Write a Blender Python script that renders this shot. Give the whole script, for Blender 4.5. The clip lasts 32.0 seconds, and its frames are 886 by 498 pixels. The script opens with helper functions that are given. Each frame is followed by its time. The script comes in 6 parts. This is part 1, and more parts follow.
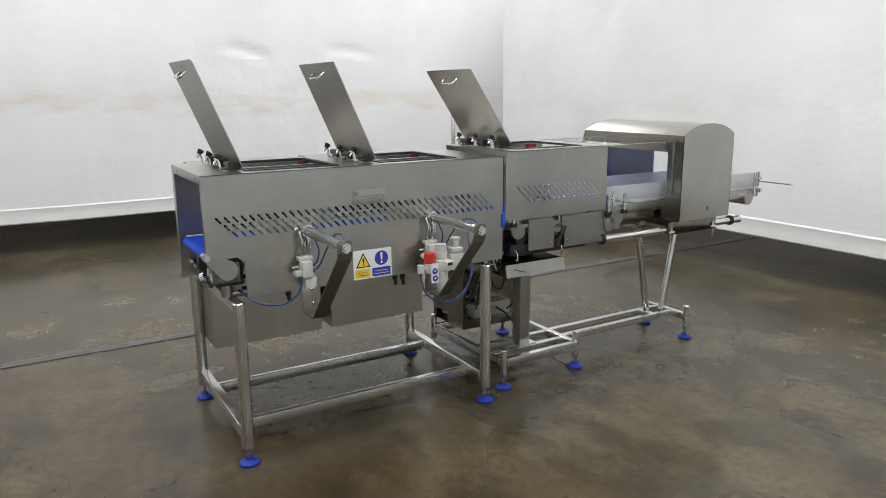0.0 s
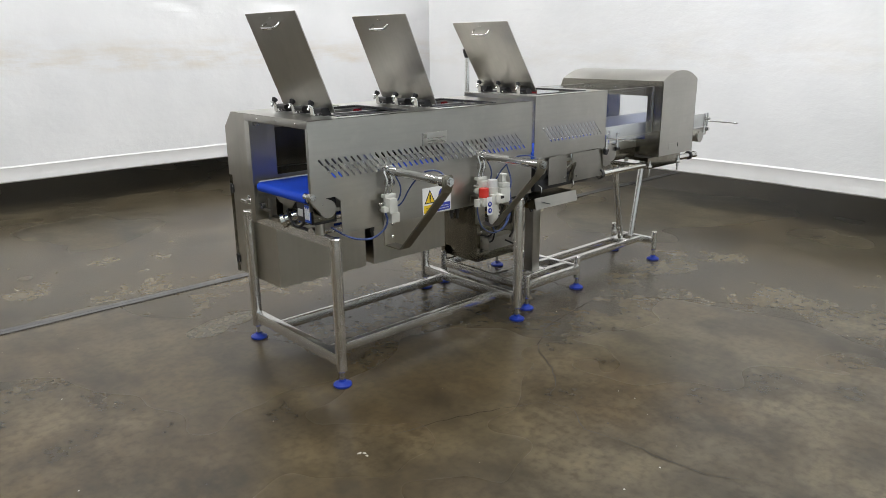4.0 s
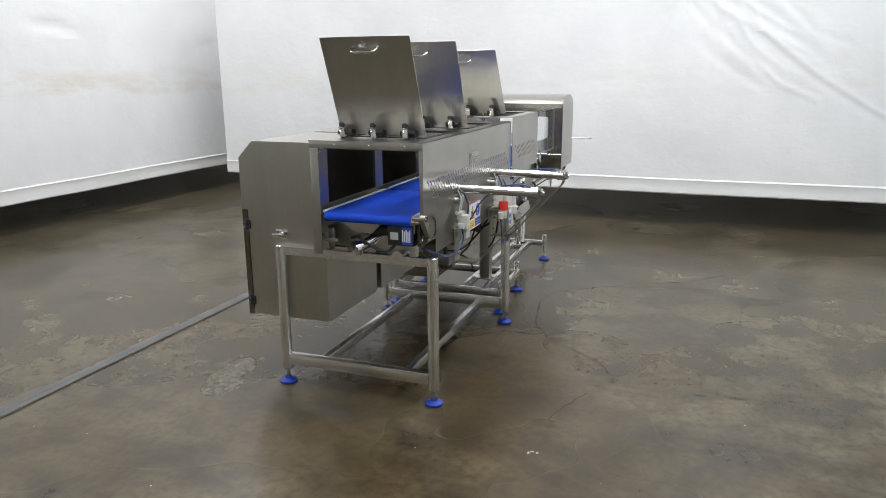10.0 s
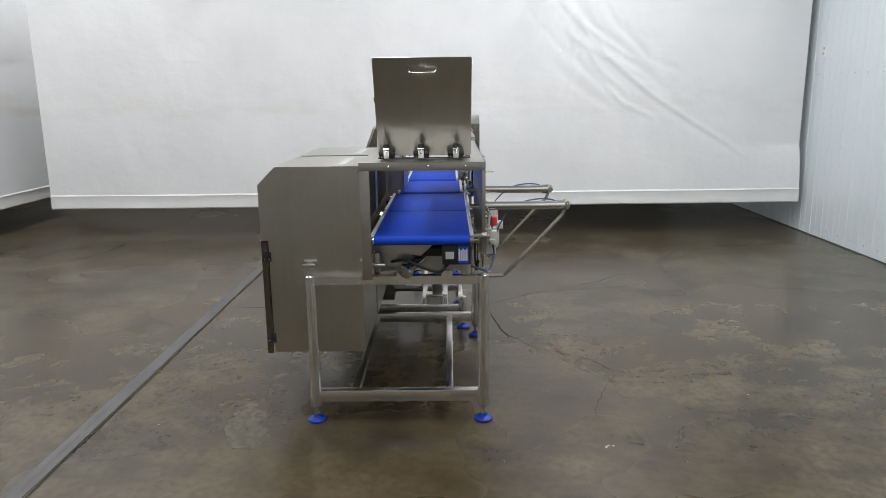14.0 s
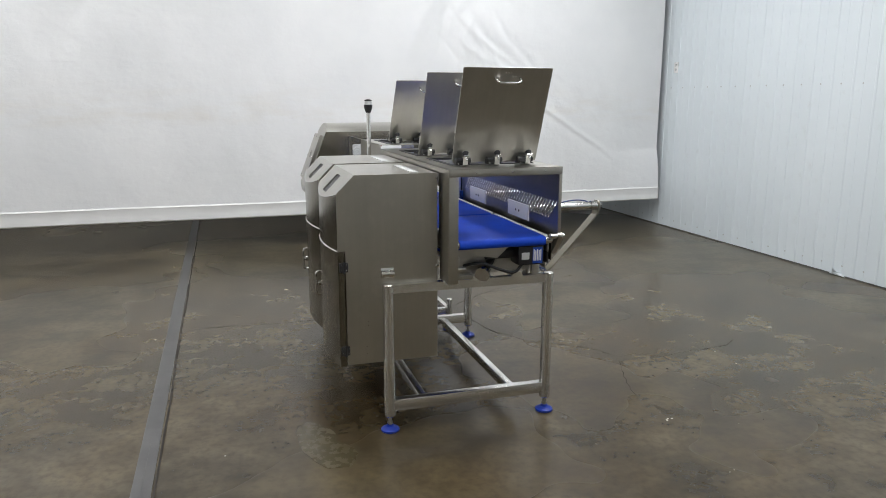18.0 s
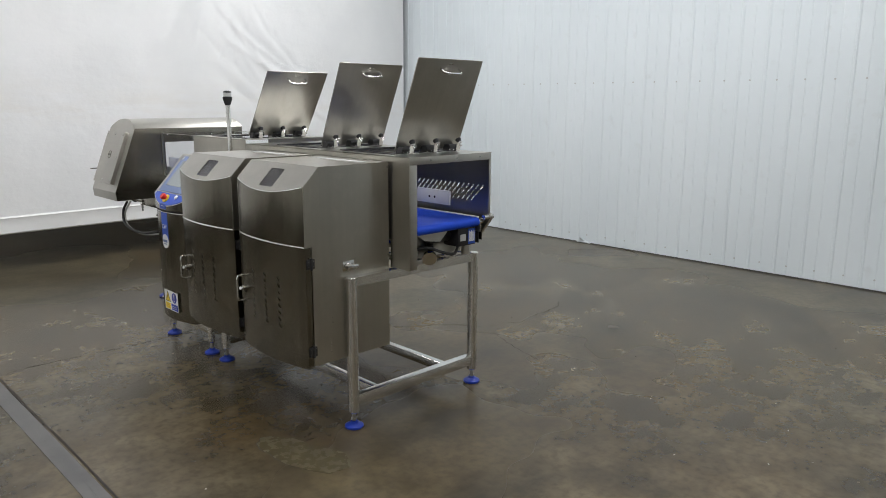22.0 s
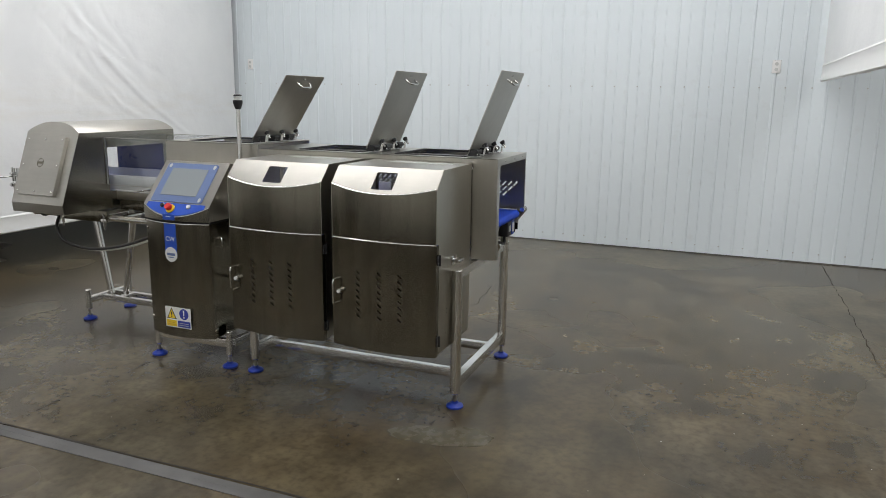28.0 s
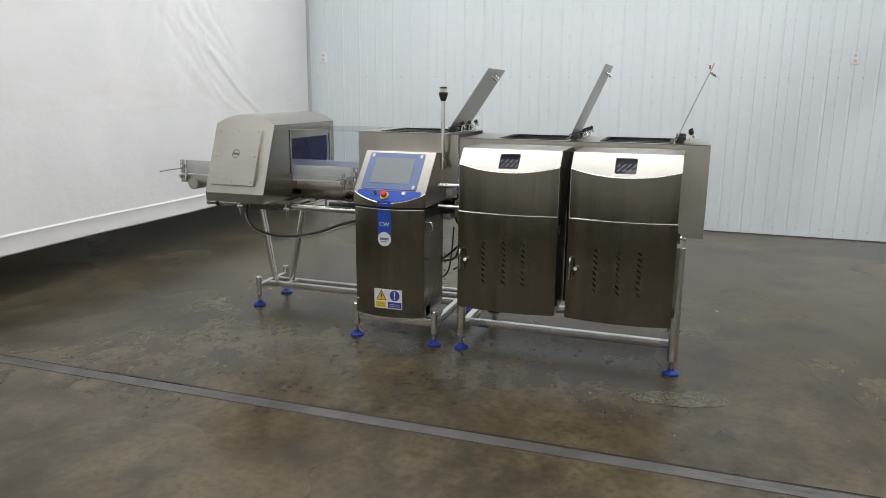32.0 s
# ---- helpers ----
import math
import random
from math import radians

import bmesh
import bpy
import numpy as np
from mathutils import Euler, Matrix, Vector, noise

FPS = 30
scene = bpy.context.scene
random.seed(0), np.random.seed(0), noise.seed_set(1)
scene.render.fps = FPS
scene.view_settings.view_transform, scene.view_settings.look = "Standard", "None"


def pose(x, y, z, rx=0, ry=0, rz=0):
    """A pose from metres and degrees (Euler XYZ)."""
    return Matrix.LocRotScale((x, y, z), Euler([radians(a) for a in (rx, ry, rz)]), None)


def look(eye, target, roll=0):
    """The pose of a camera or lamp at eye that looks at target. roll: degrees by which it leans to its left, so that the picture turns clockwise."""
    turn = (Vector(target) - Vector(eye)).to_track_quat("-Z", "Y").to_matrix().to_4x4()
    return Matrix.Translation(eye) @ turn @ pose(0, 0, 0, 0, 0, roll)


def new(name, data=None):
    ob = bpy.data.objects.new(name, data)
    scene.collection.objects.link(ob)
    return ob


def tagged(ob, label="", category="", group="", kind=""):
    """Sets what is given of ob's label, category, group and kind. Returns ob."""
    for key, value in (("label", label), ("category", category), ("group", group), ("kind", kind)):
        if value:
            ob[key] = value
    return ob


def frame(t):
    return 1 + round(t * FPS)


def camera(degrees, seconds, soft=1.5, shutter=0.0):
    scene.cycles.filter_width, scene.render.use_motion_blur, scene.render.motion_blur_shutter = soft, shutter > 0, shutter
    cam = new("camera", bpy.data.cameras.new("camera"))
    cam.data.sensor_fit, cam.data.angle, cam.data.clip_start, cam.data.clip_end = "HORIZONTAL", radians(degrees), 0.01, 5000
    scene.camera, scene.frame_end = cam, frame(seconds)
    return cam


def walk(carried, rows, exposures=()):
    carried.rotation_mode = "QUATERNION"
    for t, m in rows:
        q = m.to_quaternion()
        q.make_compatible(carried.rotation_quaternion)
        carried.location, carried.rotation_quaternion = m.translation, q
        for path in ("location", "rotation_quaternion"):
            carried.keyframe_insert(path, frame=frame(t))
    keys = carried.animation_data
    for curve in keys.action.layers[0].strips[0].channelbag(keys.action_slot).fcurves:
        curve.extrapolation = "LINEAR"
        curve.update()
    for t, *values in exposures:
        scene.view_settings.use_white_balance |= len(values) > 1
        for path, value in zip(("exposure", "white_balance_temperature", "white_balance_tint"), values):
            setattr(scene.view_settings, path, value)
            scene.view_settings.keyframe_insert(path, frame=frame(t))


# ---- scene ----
from mathutils.geometry import delaunay_2d_cdt

cam = camera(63.5, 32.0, 0.6)
PATH = [
    (0, (-0.0132, -0.0294, 1.5467), (0.9933, 1.6434, 1.1124), -0.46),
    (0.5, (-0.2231, -0.0139, 1.5242), (0.8605, 1.6091, 1.0865), -0.54),
    (1, (-0.3456, -0.0112, 1.5315), (0.8162, 1.5470, 1.0600), -0.32),
    (1.5, (-0.4187, 0.0394, 1.5124), (0.7452, 1.5890, 1.0186), -0.62),
    (2, (-0.5116, 0.0767, 1.5267), (0.6602, 1.6103, 1.0024), -0.76),
    (2.5, (-0.6358, 0.1187, 1.5442), (0.5484, 1.6420, 1.0178), -0.96),
    (3, (-0.8041, 0.1451, 1.5442), (0.4434, 1.6248, 1.0401), -0.71),
    (3.5, (-0.9125, 0.1522, 1.5305), (0.3688, 1.5919, 0.9961), -0.66),
    (4, (-0.9937, 0.2101, 1.5358), (0.3022, 1.6295, 0.9826), -0.59),
    (4.5, (-1.0962, 0.3194, 1.5416), (0.2336, 1.7325, 1.0569), -0.78),
    (6.5, (-1.6074, 0.7622, 1.5340), (-0.0338, 1.9074, 1.0731), -0.38),
    (7, (-1.7514, 0.9022, 1.5423), (-0.1285, 1.9810, 1.0923), -0.62),
    (7.5, (-1.8974, 0.9932, 1.5413), (-0.2043, 1.9613, 1.0984), -0.61),
    (8, (-1.9348, 1.0729, 1.5330), (-0.2311, 2.0184, 1.0820), -0.62),
    (8.5, (-1.9680, 1.1961, 1.5121), (-0.2601, 2.1409, 1.0760), -0.99),
    (9, (-2.0014, 1.3162, 1.5255), (-0.2962, 2.2534, 1.0627), -0.88),
    (9.5, (-2.0589, 1.4713, 1.5130), (-0.3202, 2.3397, 1.0407), -1.01),
    (10, (-2.1842, 1.6552, 1.5180), (-0.3636, 2.3310, 1.0394), -0.42),
    (10.5, (-2.2616, 1.8010, 1.5295), (-0.4130, 2.3761, 1.0278), -0.11),
    (11, (-2.2991, 1.9708, 1.5275), (-0.4253, 2.5010, 1.0717), -0.55),
    (11.5, (-2.3722, 2.1173, 1.5328), (-0.4737, 2.5914, 1.1195), -0.11),
    (12, (-2.4468, 2.3078, 1.5256), (-0.5236, 2.6934, 1.1347), -0.73),
    (12.5, (-2.4791, 2.4400, 1.5324), (-0.5342, 2.6866, 1.1366), -0.75),
    (13, (-2.4539, 2.5624, 1.5296), (-0.5042, 2.7222, 1.1136), -0.59),
    (13.5, (-2.4274, 2.7254, 1.5289), (-0.4746, 2.8126, 1.1063), -0.51),
    (14, (-2.4577, 2.9291, 1.5175), (-0.5032, 2.9492, 1.0937), -0.67),
    (14.5, (-2.5106, 3.1247, 1.5208), (-0.5595, 3.0357, 1.0901), -0.56),
    (16.5, (-2.4305, 3.7537, 1.5385), (-0.5107, 3.4017, 1.1023), -0.40),
    (17, (-2.4675, 3.9301, 1.5413), (-0.5761, 3.4386, 1.1156), -0.27),
    (17.5, (-2.4228, 4.0783, 1.5119), (-0.5571, 3.4947, 1.0892), 0.98),
    (18, (-2.3662, 4.2460, 1.5312), (-0.4933, 3.6761, 1.1222), 0.03),
    (18.5, (-2.3433, 4.4286, 1.5284), (-0.5020, 3.7574, 1.1295), 0.81),
    (19, (-2.3171, 4.6012, 1.5339), (-0.5182, 3.8195, 1.1427), 0.57),
    (19.5, (-2.2529, 4.7125, 1.5275), (-0.4936, 3.8425, 1.1428), 1.43),
    (20, (-2.1349, 4.8316, 1.5219), (-0.4201, 3.8887, 1.1092), -0.33),
    (20.5, (-2.0531, 4.9644, 1.5155), (-0.3859, 3.9478, 1.0828), 0.35),
    (21, (-1.9611, 5.1892, 1.5139), (-0.4372, 3.9624, 1.0985), 0.73),
    (21.5, (-1.8939, 5.3596, 1.5115), (-0.4552, 4.0321, 1.1018), 0.79),
    (22, (-1.7744, 5.4417, 1.4769), (-0.3784, 4.0675, 1.0733), 0.24),
    (22.5, (-1.6883, 5.5356, 1.4937), (-0.2909, 4.1669, 1.0764), -0.01),
    (23, (-1.5970, 5.6910, 1.5119), (-0.2444, 4.2813, 1.0839), 0.44),
    (23.5, (-1.5184, 5.8751, 1.5161), (-0.2445, 4.3919, 1.0949), 1.01),
    (24, (-1.4217, 5.9671, 1.4989), (-0.2150, 4.4264, 1.0863), 2.82),
    (24.5, (-1.2836, 6.0709, 1.5044), (-0.1068, 4.5091, 1.0850), 0.16),
    (25, (-1.1549, 6.1966, 1.5188), (-0.0385, 4.5886, 1.1092), 1.27),
    (25.5, (-1.0345, 6.3040, 1.5360), (-0.0376, 4.6173, 1.1344), -0.20),
    (27.5, (-0.5806, 6.5743, 1.5222), (0.2052, 4.7841, 1.1009), 1.02),
    (28, (-0.4598, 6.7422, 1.5304), (0.2546, 4.9206, 1.1165), 0.86),
    (28.5, (-0.3369, 6.8021, 1.5239), (0.3371, 4.9662, 1.1055), 0.98),
    (29, (-0.1610, 6.8631, 1.5109), (0.5403, 5.0355, 1.1009), -0.17),
    (29.5, (0.0222, 6.9937, 1.5262), (0.7257, 5.1690, 1.1072), 0.97),
    (30, (0.1648, 7.1389, 1.5306), (0.8317, 5.2972, 1.1265), 1.08),
    (30.5, (0.2667, 7.2064, 1.5130), (0.9846, 5.3833, 1.1118), 1.07),
    (31, (0.4310, 7.2289, 1.4973), (1.1487, 5.4065, 1.0927), -0.80),
    (31.5, (0.5625, 7.2977, 1.5054), (1.2548, 5.4704, 1.0792), 0.97),
    (32, (0.7249, 7.4687, 1.5123), (1.3456, 5.6176, 1.0789), 0.52),
]
walk(cam, [(t, look(eye, target, roll)) for t, eye, target, roll in PATH],
     [(0.0, 0.04, 6460, 10), (4.0, 0.15, 6460, 10), (7.0, 0.20, 6400, 10), (11.0, 0.13, 6350, 10), (12.0, 0.01, 6350, 10), (14.0, -0.04, 6350, 10), (17.0, -0.04, 6370, 10), (21.0, -0.13, 6430, 10), (25.0, -0.20, 6490, 10), (28.0, -0.24, 6510, 10), (32.0, -0.18, 6530, 10)])

# ---- light of the hall ----
world = bpy.data.worlds.new("world")
scene.world = world
world.use_nodes = True
world.node_tree.nodes["Background"].inputs[0].default_value = (0.75, 0.8, 0.9, 1)
world.node_tree.nodes["Background"].inputs[1].default_value = 0.02
CEILING = 4.3
# Last two: unseen, added beyond the curtains to brighten the corner and floor.
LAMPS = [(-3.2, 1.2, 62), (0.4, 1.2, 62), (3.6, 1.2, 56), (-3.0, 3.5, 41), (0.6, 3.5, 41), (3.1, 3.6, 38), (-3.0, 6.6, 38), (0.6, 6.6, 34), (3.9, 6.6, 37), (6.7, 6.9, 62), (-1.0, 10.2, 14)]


# ---- small builders ----
def mesh_of(bm, name, sharp=38):
    bmesh.ops.recalc_face_normals(bm, faces=bm.faces)
    for f in bm.faces:
        f.smooth = True
    me = bpy.data.meshes.new(name)
    bm.to_mesh(me)
    bm.free()
    me.set_sharp_from_angle(angle=radians(sharp))
    return me


BASES = {}


def thing(name, base, label, category, group="", kind="", shift=(0, 0, 0)):
    """An empty that carries parts drawn in world coordinates; shift: how far the whole thing stands from where it is drawn."""
    ob = new(name)
    ob.location = Vector(base) + Vector(shift)
    BASES[ob.name] = Vector(base)
    ob.empty_display_size = 0.1
    return tagged(ob, label, category, group, kind)


def root_of(ob):
    while ob.parent:
        ob = ob.parent
    return ob


def part(name, bm, material, parent, label="", sharp=38):
    """One mesh, built in world coordinates, as a part of a thing or of a part."""
    bm.transform(Matrix.Translation(-BASES[root_of(parent).name]))
    ob = new(name, mesh_of(bm, name, sharp))
    ob.data.materials.append(material)
    ob.parent = parent
    return tagged(ob, label)


def single(name, bm, material, label, category, base=(0, 0, 0), group="", kind="", sharp=38, shift=(0, 0, 0)):
    """A thing that is one mesh."""
    bm.transform(Matrix.Translation(-Vector(base)))
    ob = new(name, mesh_of(bm, name, sharp))
    ob.location = Vector(base) + Vector(shift)
    BASES[ob.name] = Vector(base)
    ob.data.materials.append(material)
    return tagged(ob, label, category, group, kind)


def box(bm, x0, x1, y0, y1, z0, z1, bevel=0.0, m=None):
    r = bmesh.ops.create_cube(bm, size=1.0)
    vs = r["verts"]
    for v in vs:
        v.co = Vector((x0 + (v.co.x + 0.5) * (x1 - x0), y0 + (v.co.y + 0.5) * (y1 - y0), z0 + (v.co.z + 0.5) * (z1 - z0)))
    if bevel:
        es = list({e for v in vs for e in v.link_edges})
        vs = list({v for f in bmesh.ops.bevel(bm, geom=es, offset=bevel, segments=2, affect="EDGES", profile=0.6)["faces"] for v in f.verts} | {v for v in vs if v.is_valid})
    if m is not None:
        bmesh.ops.transform(bm, matrix=m, verts=vs)
    return bm


def tube(bm, a, b, r, n=16, r2=None, hollow=False):
    a, b = Vector(a), Vector(b)
    d = b - a
    m = Matrix.Translation((a + b) / 2) @ d.to_track_quat("Z", "Y").to_matrix().to_4x4()
    bmesh.ops.create_cone(bm, cap_ends=not hollow, segments=n, radius1=r, radius2=r if r2 is None else r2, depth=d.length, matrix=m)
    return bm


def smooth_line(pts, steps=8):
    """A line of points that runs smoothly through the given ones."""
    p = [Vector(q) for q in pts]
    p = [2 * p[0] - p[1]] + p + [2 * p[-1] - p[-2]]
    out = []
    for i in range(1, len(p) - 2):
        for k in range(steps):
            t = k / steps
            out.append(0.5 * (2 * p[i] + (p[i + 1] - p[i - 1]) * t + (2 * p[i - 1] - 5 * p[i] + 4 * p[i + 1] - p[i + 2]) * t * t
                              + (3 * p[i] - p[i - 1] - 3 * p[i + 1] + p[i + 2]) * t ** 3))
    out.append(p[-2])
    return out


def sweep(bm, pts, r, n=8):
    """A round rod along a line of points."""
    rings, up = [], Vector((0.13, 0.21, 0.97))
    for i, p in enumerate(pts):
        d = (pts[min(i + 1, len(pts) - 1)] - pts[max(i - 1, 0)]).normalized()
        s = d.cross(up)
        if s.length < 0.05:
            s = d.cross(Vector((1, 0, 0)))
        s.normalize()
        u = s.cross(d)
        rings.append([bm.verts.new(p + r * (math.cos(2 * math.pi * k / n) * s + math.sin(2 * math.pi * k / n) * u)) for k in range(n)])
    for a, b in zip(rings, rings[1:]):
        for k in range(n):
            bm.faces.new((a[k], a[(k + 1) % n], b[(k + 1) % n], b[k]))
    bm.faces.new(rings[0]), bm.faces.new(rings[-1][::-1])
    return bm


def rod(bm, pts, r, steps=8, n=8):
    return sweep(bm, smooth_line(pts, steps), r, n)


def in_hole(p, boxes):
    for u0, u1, v0, v1, ring in boxes:
        if u0 < p.x < u1 and v0 < p.y < v1:
            inside = False
            for (ax, ay), (bx, by) in zip(ring, ring[1:] + ring[:1]):
                if (ay > p.y) != (by > p.y) and p.x < ax + (p.y - ay) / (by - ay) * (bx - ax):
                    inside = not inside
            if inside:
                return True
    return False


def sheet(bm, outer, holes, put, thick, extra=()):
    """A sheet with holes. Outlines are given in the sheet's own two directions; put(u, v, d) places them at the depth d."""
    vs, es = [], []
    for ring in [outer] + list(holes):
        k = len(vs)
        vs += [Vector(q) for q in ring]
        es += [(k + i, k + (i + 1) % len(ring)) for i in range(len(ring))]
    vs += [Vector(q) for q in extra]
    pv, pe, pf = delaunay_2d_cdt(vs, es, [], 1, 1e-5)[:3]
    if holes:
        boxes = [(min(q[0] for q in h), max(q[0] for q in h), min(q[1] for q in h), max(q[1] for q in h), h) for h in holes]
        pf = [f for f in pf if not in_hole(sum((pv[i] for i in f), Vector((0, 0))) / len(f), boxes)]
    top = [bm.verts.new(put(q.x, q.y, 0.0)) for q in pv]
    low = [bm.verts.new(put(q.x, q.y, thick)) for q in pv]
    count = {}
    for f in pf:
        bm.faces.new([top[i] for i in f])
        bm.faces.new([low[i] for i in reversed(f)])
        for i, j in zip(f, list(f[1:]) + [f[0]]):
            count.setdefault((min(i, j), max(i, j)), []).append((i, j))
    for pair in count.values():
        if len(pair) == 1:
            i, j = pair[0]
            bm.faces.new((top[j], top[i], low[i], low[j]))
    return bm


def rect(u0, u1, v0, v1, r=0.0, n=4):
    if not r:
        return [(u0, v0), (u1, v0), (u1, v1), (u0, v1)]
    out = []
    for cu, cv, a in ((u1 - r, v0 + r, -90), (u1 - r, v1 - r, 0), (u0 + r, v1 - r, 90), (u0 + r, v0 + r, 180)):
        out += [(cu + r * math.cos(radians(a + 90 * k / n)), cv + r * math.sin(radians(a + 90 * k / n))) for k in range(n + 1)]
    return out


def slot(u, v, length, width, lean):
    """A slanted slot with rounded ends, as an outline."""
    a = radians(lean)
    du, dv = math.sin(a), math.cos(a)
    out, h, r = [], length / 2 - width / 2, width / 2
    for s, start in ((1, 0), (-1, 180)):
        for k in range(5):
            b = radians(start + 45 * k)
            x, y = r * math.cos(b), s * h + r * math.sin(b)
            out.append((u + x * dv + y * du, v - x * du + y * dv))
    return out


def disc(u, v, r, n=20):
    return [(u + r * math.cos(2 * math.pi * k / n), v + r * math.sin(2 * math.pi * k / n)) for k in range(n)]


def lathe(bm, profile, place, n=20):
    """A turned form: (radius, height) pairs about an upright axis at place."""
    p = Vector(place)
    rings = [[bm.verts.new(p + Vector((r * math.cos(2 * math.pi * k / n), r * math.sin(2 * math.pi * k / n), z))) for k in range(n)] for r, z in profile]
    for a, b in zip(rings, rings[1:]):
        for k in range(n):
            bm.faces.new((a[k], a[(k + 1) % n], b[(k + 1) % n], b[k]))
    bm.faces.new(rings[0]), bm.faces.new(rings[-1])
    return bm


B = bmesh.new

# ---- materials ----
def material(name):
    m = bpy.data.materials.new(name)
    m.use_nodes = True
    nt = m.node_tree
    return m, nt, nt.nodes["Principled BSDF"]


def node(nt, kind, **values):
    n = nt.nodes.new(kind)
    for k, v in values.items():
        if k in n.inputs:
            n.inputs[k].default_value = v
    return n


def noise_of(nt, scale, detail=4.0, stretch=None, rough=0.55, where="Object"):
    co = nt.nodes.new("ShaderNodeTexCoord")
    n = node(nt, "ShaderNodeTexNoise", Scale=scale, Detail=detail, Roughness=rough)
    if stretch:
        mp = node(nt, "ShaderNodeMapping", Scale=stretch)
        nt.links.new(co.outputs[where], mp.inputs[0])
        nt.links.new(mp.outputs[0], n.inputs["Vector"])
    else:
        nt.links.new(co.outputs[where], n.inputs["Vector"])
    return n


def ramp(nt, source, stops, soft=False):
    r = nt.nodes.new("ShaderNodeValToRGB")
    if soft:
        r.color_ramp.interpolation = "EASE"
    e = r.color_ramp.elements
    while len(e) < len(stops):
        e.new(0.5)
    for el, (p, c) in zip(e, stops):
        el.position = p
        el.color = (c, c, c, 1) if isinstance(c, (int, float)) else (*c, 1)
    nt.links.new(source, r.inputs[0])
    return r


def mix(nt, fac, a, b, how="MIX"):
    n = nt.nodes.new("ShaderNodeMix")
    n.data_type, n.blend_type = "RGBA", how
    for sock, v in ((n.inputs[0], fac), (n.inputs[6], a), (n.inputs[7], b)):
        if isinstance(v, (int, float)):
            sock.default_value = v
        elif isinstance(v, tuple):
            sock.default_value = (*v, 1)
        else:
            nt.links.new(v, sock)
    return n.outputs[2]


def bumped(nt, bsdf, sources):
    last = None
    for src, strength, dist in sources:
        b = node(nt, "ShaderNodeBump", Strength=strength, Distance=dist)
        nt.links.new(src, b.inputs["Height"])
        if last:
            nt.links.new(last.outputs[0], b.inputs["Normal"])
        last = b
    nt.links.new(last.outputs[0], bsdf.inputs["Normal"])


def steel(name, colour, low, high, grain, bump=0.05, streak=0.13):
    """Brushed stainless steel; grain: how the brushing is drawn out."""
    m, nt, b = material(name)
    b.inputs["Metallic"].default_value = 1.0
    fine = noise_of(nt, 1.0, 3.0, grain)
    broad = noise_of(nt, 3.2, 5.0)
    smudge = noise_of(nt, 11.0, 4.0)
    tone = mix(nt, ramp(nt, broad.outputs[0], [(0.3, 0.0), (0.7, 1.0)]).outputs[0], tuple(c * 0.84 for c in colour), colour)
    tone = mix(nt, ramp(nt, fine.outputs[0], [(0.3, streak), (0.62, 0.0)]).outputs[0], tone, tuple(c * 0.62 for c in colour))
    nt.links.new(mix(nt, ramp(nt, smudge.outputs[0], [(0.55, 0.0), (0.75, 0.25)]).outputs[0], tone, tuple(min(c * 1.18, 0.95) for c in colour)), b.inputs["Base Color"])
    r1 = ramp(nt, fine.outputs[0], [(0.25, low), (0.75, high)])
    r2 = ramp(nt, smudge.outputs[0], [(0.35, low), (0.7, high)])
    nt.links.new(mix(nt, 0.4, r1.outputs[0], r2.outputs[0]), b.inputs["Roughness"])
    if bump:
        bumped(nt, b, [(fine.outputs[0], bump, 0.002)])
    return m


def plain(name, colour, rough, metal=0.0, spot=0.12, bump=0.03, scale=18.0, coat=0.0):
    """A painted or moulded surface with a faint mottling."""
    m, nt, b = material(name)
    b.inputs["Metallic"].default_value = metal
    b.inputs["Coat Weight"].default_value = coat
    n = noise_of(nt, scale, 5.0)
    nt.links.new(mix(nt, ramp(nt, n.outputs[0], [(0.3, 0.0), (0.72, 1.0)]).outputs[0], tuple(c * (1 - spot) for c in colour), colour), b.inputs["Base Color"])
    nt.links.new(ramp(nt, n.outputs[0], [(0.3, max(rough - 0.06, 0.02)), (0.7, min(rough + 0.06, 1))]).outputs[0], b.inputs["Roughness"])
    f = noise_of(nt, scale * 14, 3.0)
    bumped(nt, b, [(f.outputs[0], bump, 0.001)])
    return m


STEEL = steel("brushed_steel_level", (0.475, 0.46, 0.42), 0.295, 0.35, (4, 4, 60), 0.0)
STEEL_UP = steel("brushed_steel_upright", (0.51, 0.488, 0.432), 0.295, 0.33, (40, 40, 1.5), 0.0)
# Darker copy of the steel: the fronts' dim floor reflections are in its colour.
STEEL_SHADED = steel("polished_shaded_steel", (0.245, 0.227, 0.182), 0.17, 0.23, (26, 26, 0.5), 0.0, 0.75)
# Side panels darker than the detector's front: floor reflection put into the colour.
STEEL_HALF_SHADED = steel("half_shaded_steel", (0.37, 0.35, 0.30), 0.22, 0.22, (30, 30, 1.2), 0.0)
STEEL_ARM = steel("dull_bracket_steel", (0.30, 0.282, 0.236), 0.40, 0.48, (30, 30, 4), 0.0)
STEEL_SLOPE = steel("brushed_steel_lid", (0.49, 0.48, 0.445), 0.33, 0.39, (4, 50, 4), 0.0)
TUBE = steel("tube_steel", (0.83, 0.825, 0.805), 0.19, 0.25, (5, 5, 5), 0.0, 0.08)
CHROME = steel("polished_steel", (0.72, 0.72, 0.71), 0.10, 0.16, (30, 30, 30), 0.0)
BLACK = plain("black_plastic", (0.015, 0.015, 0.017), 0.42)
RUBBER = plain("black_rubber", (0.02, 0.02, 0.02), 0.65)
BLUE_FOOT = plain("blue_plastic", (0.008, 0.036, 0.34), 0.40)
BLUE_HOSE = plain("blue_hose", (0.035, 0.062, 0.19), 0.35)
BLUE_LABEL = plain("blue_label", (0.016, 0.078, 0.48), 0.35)
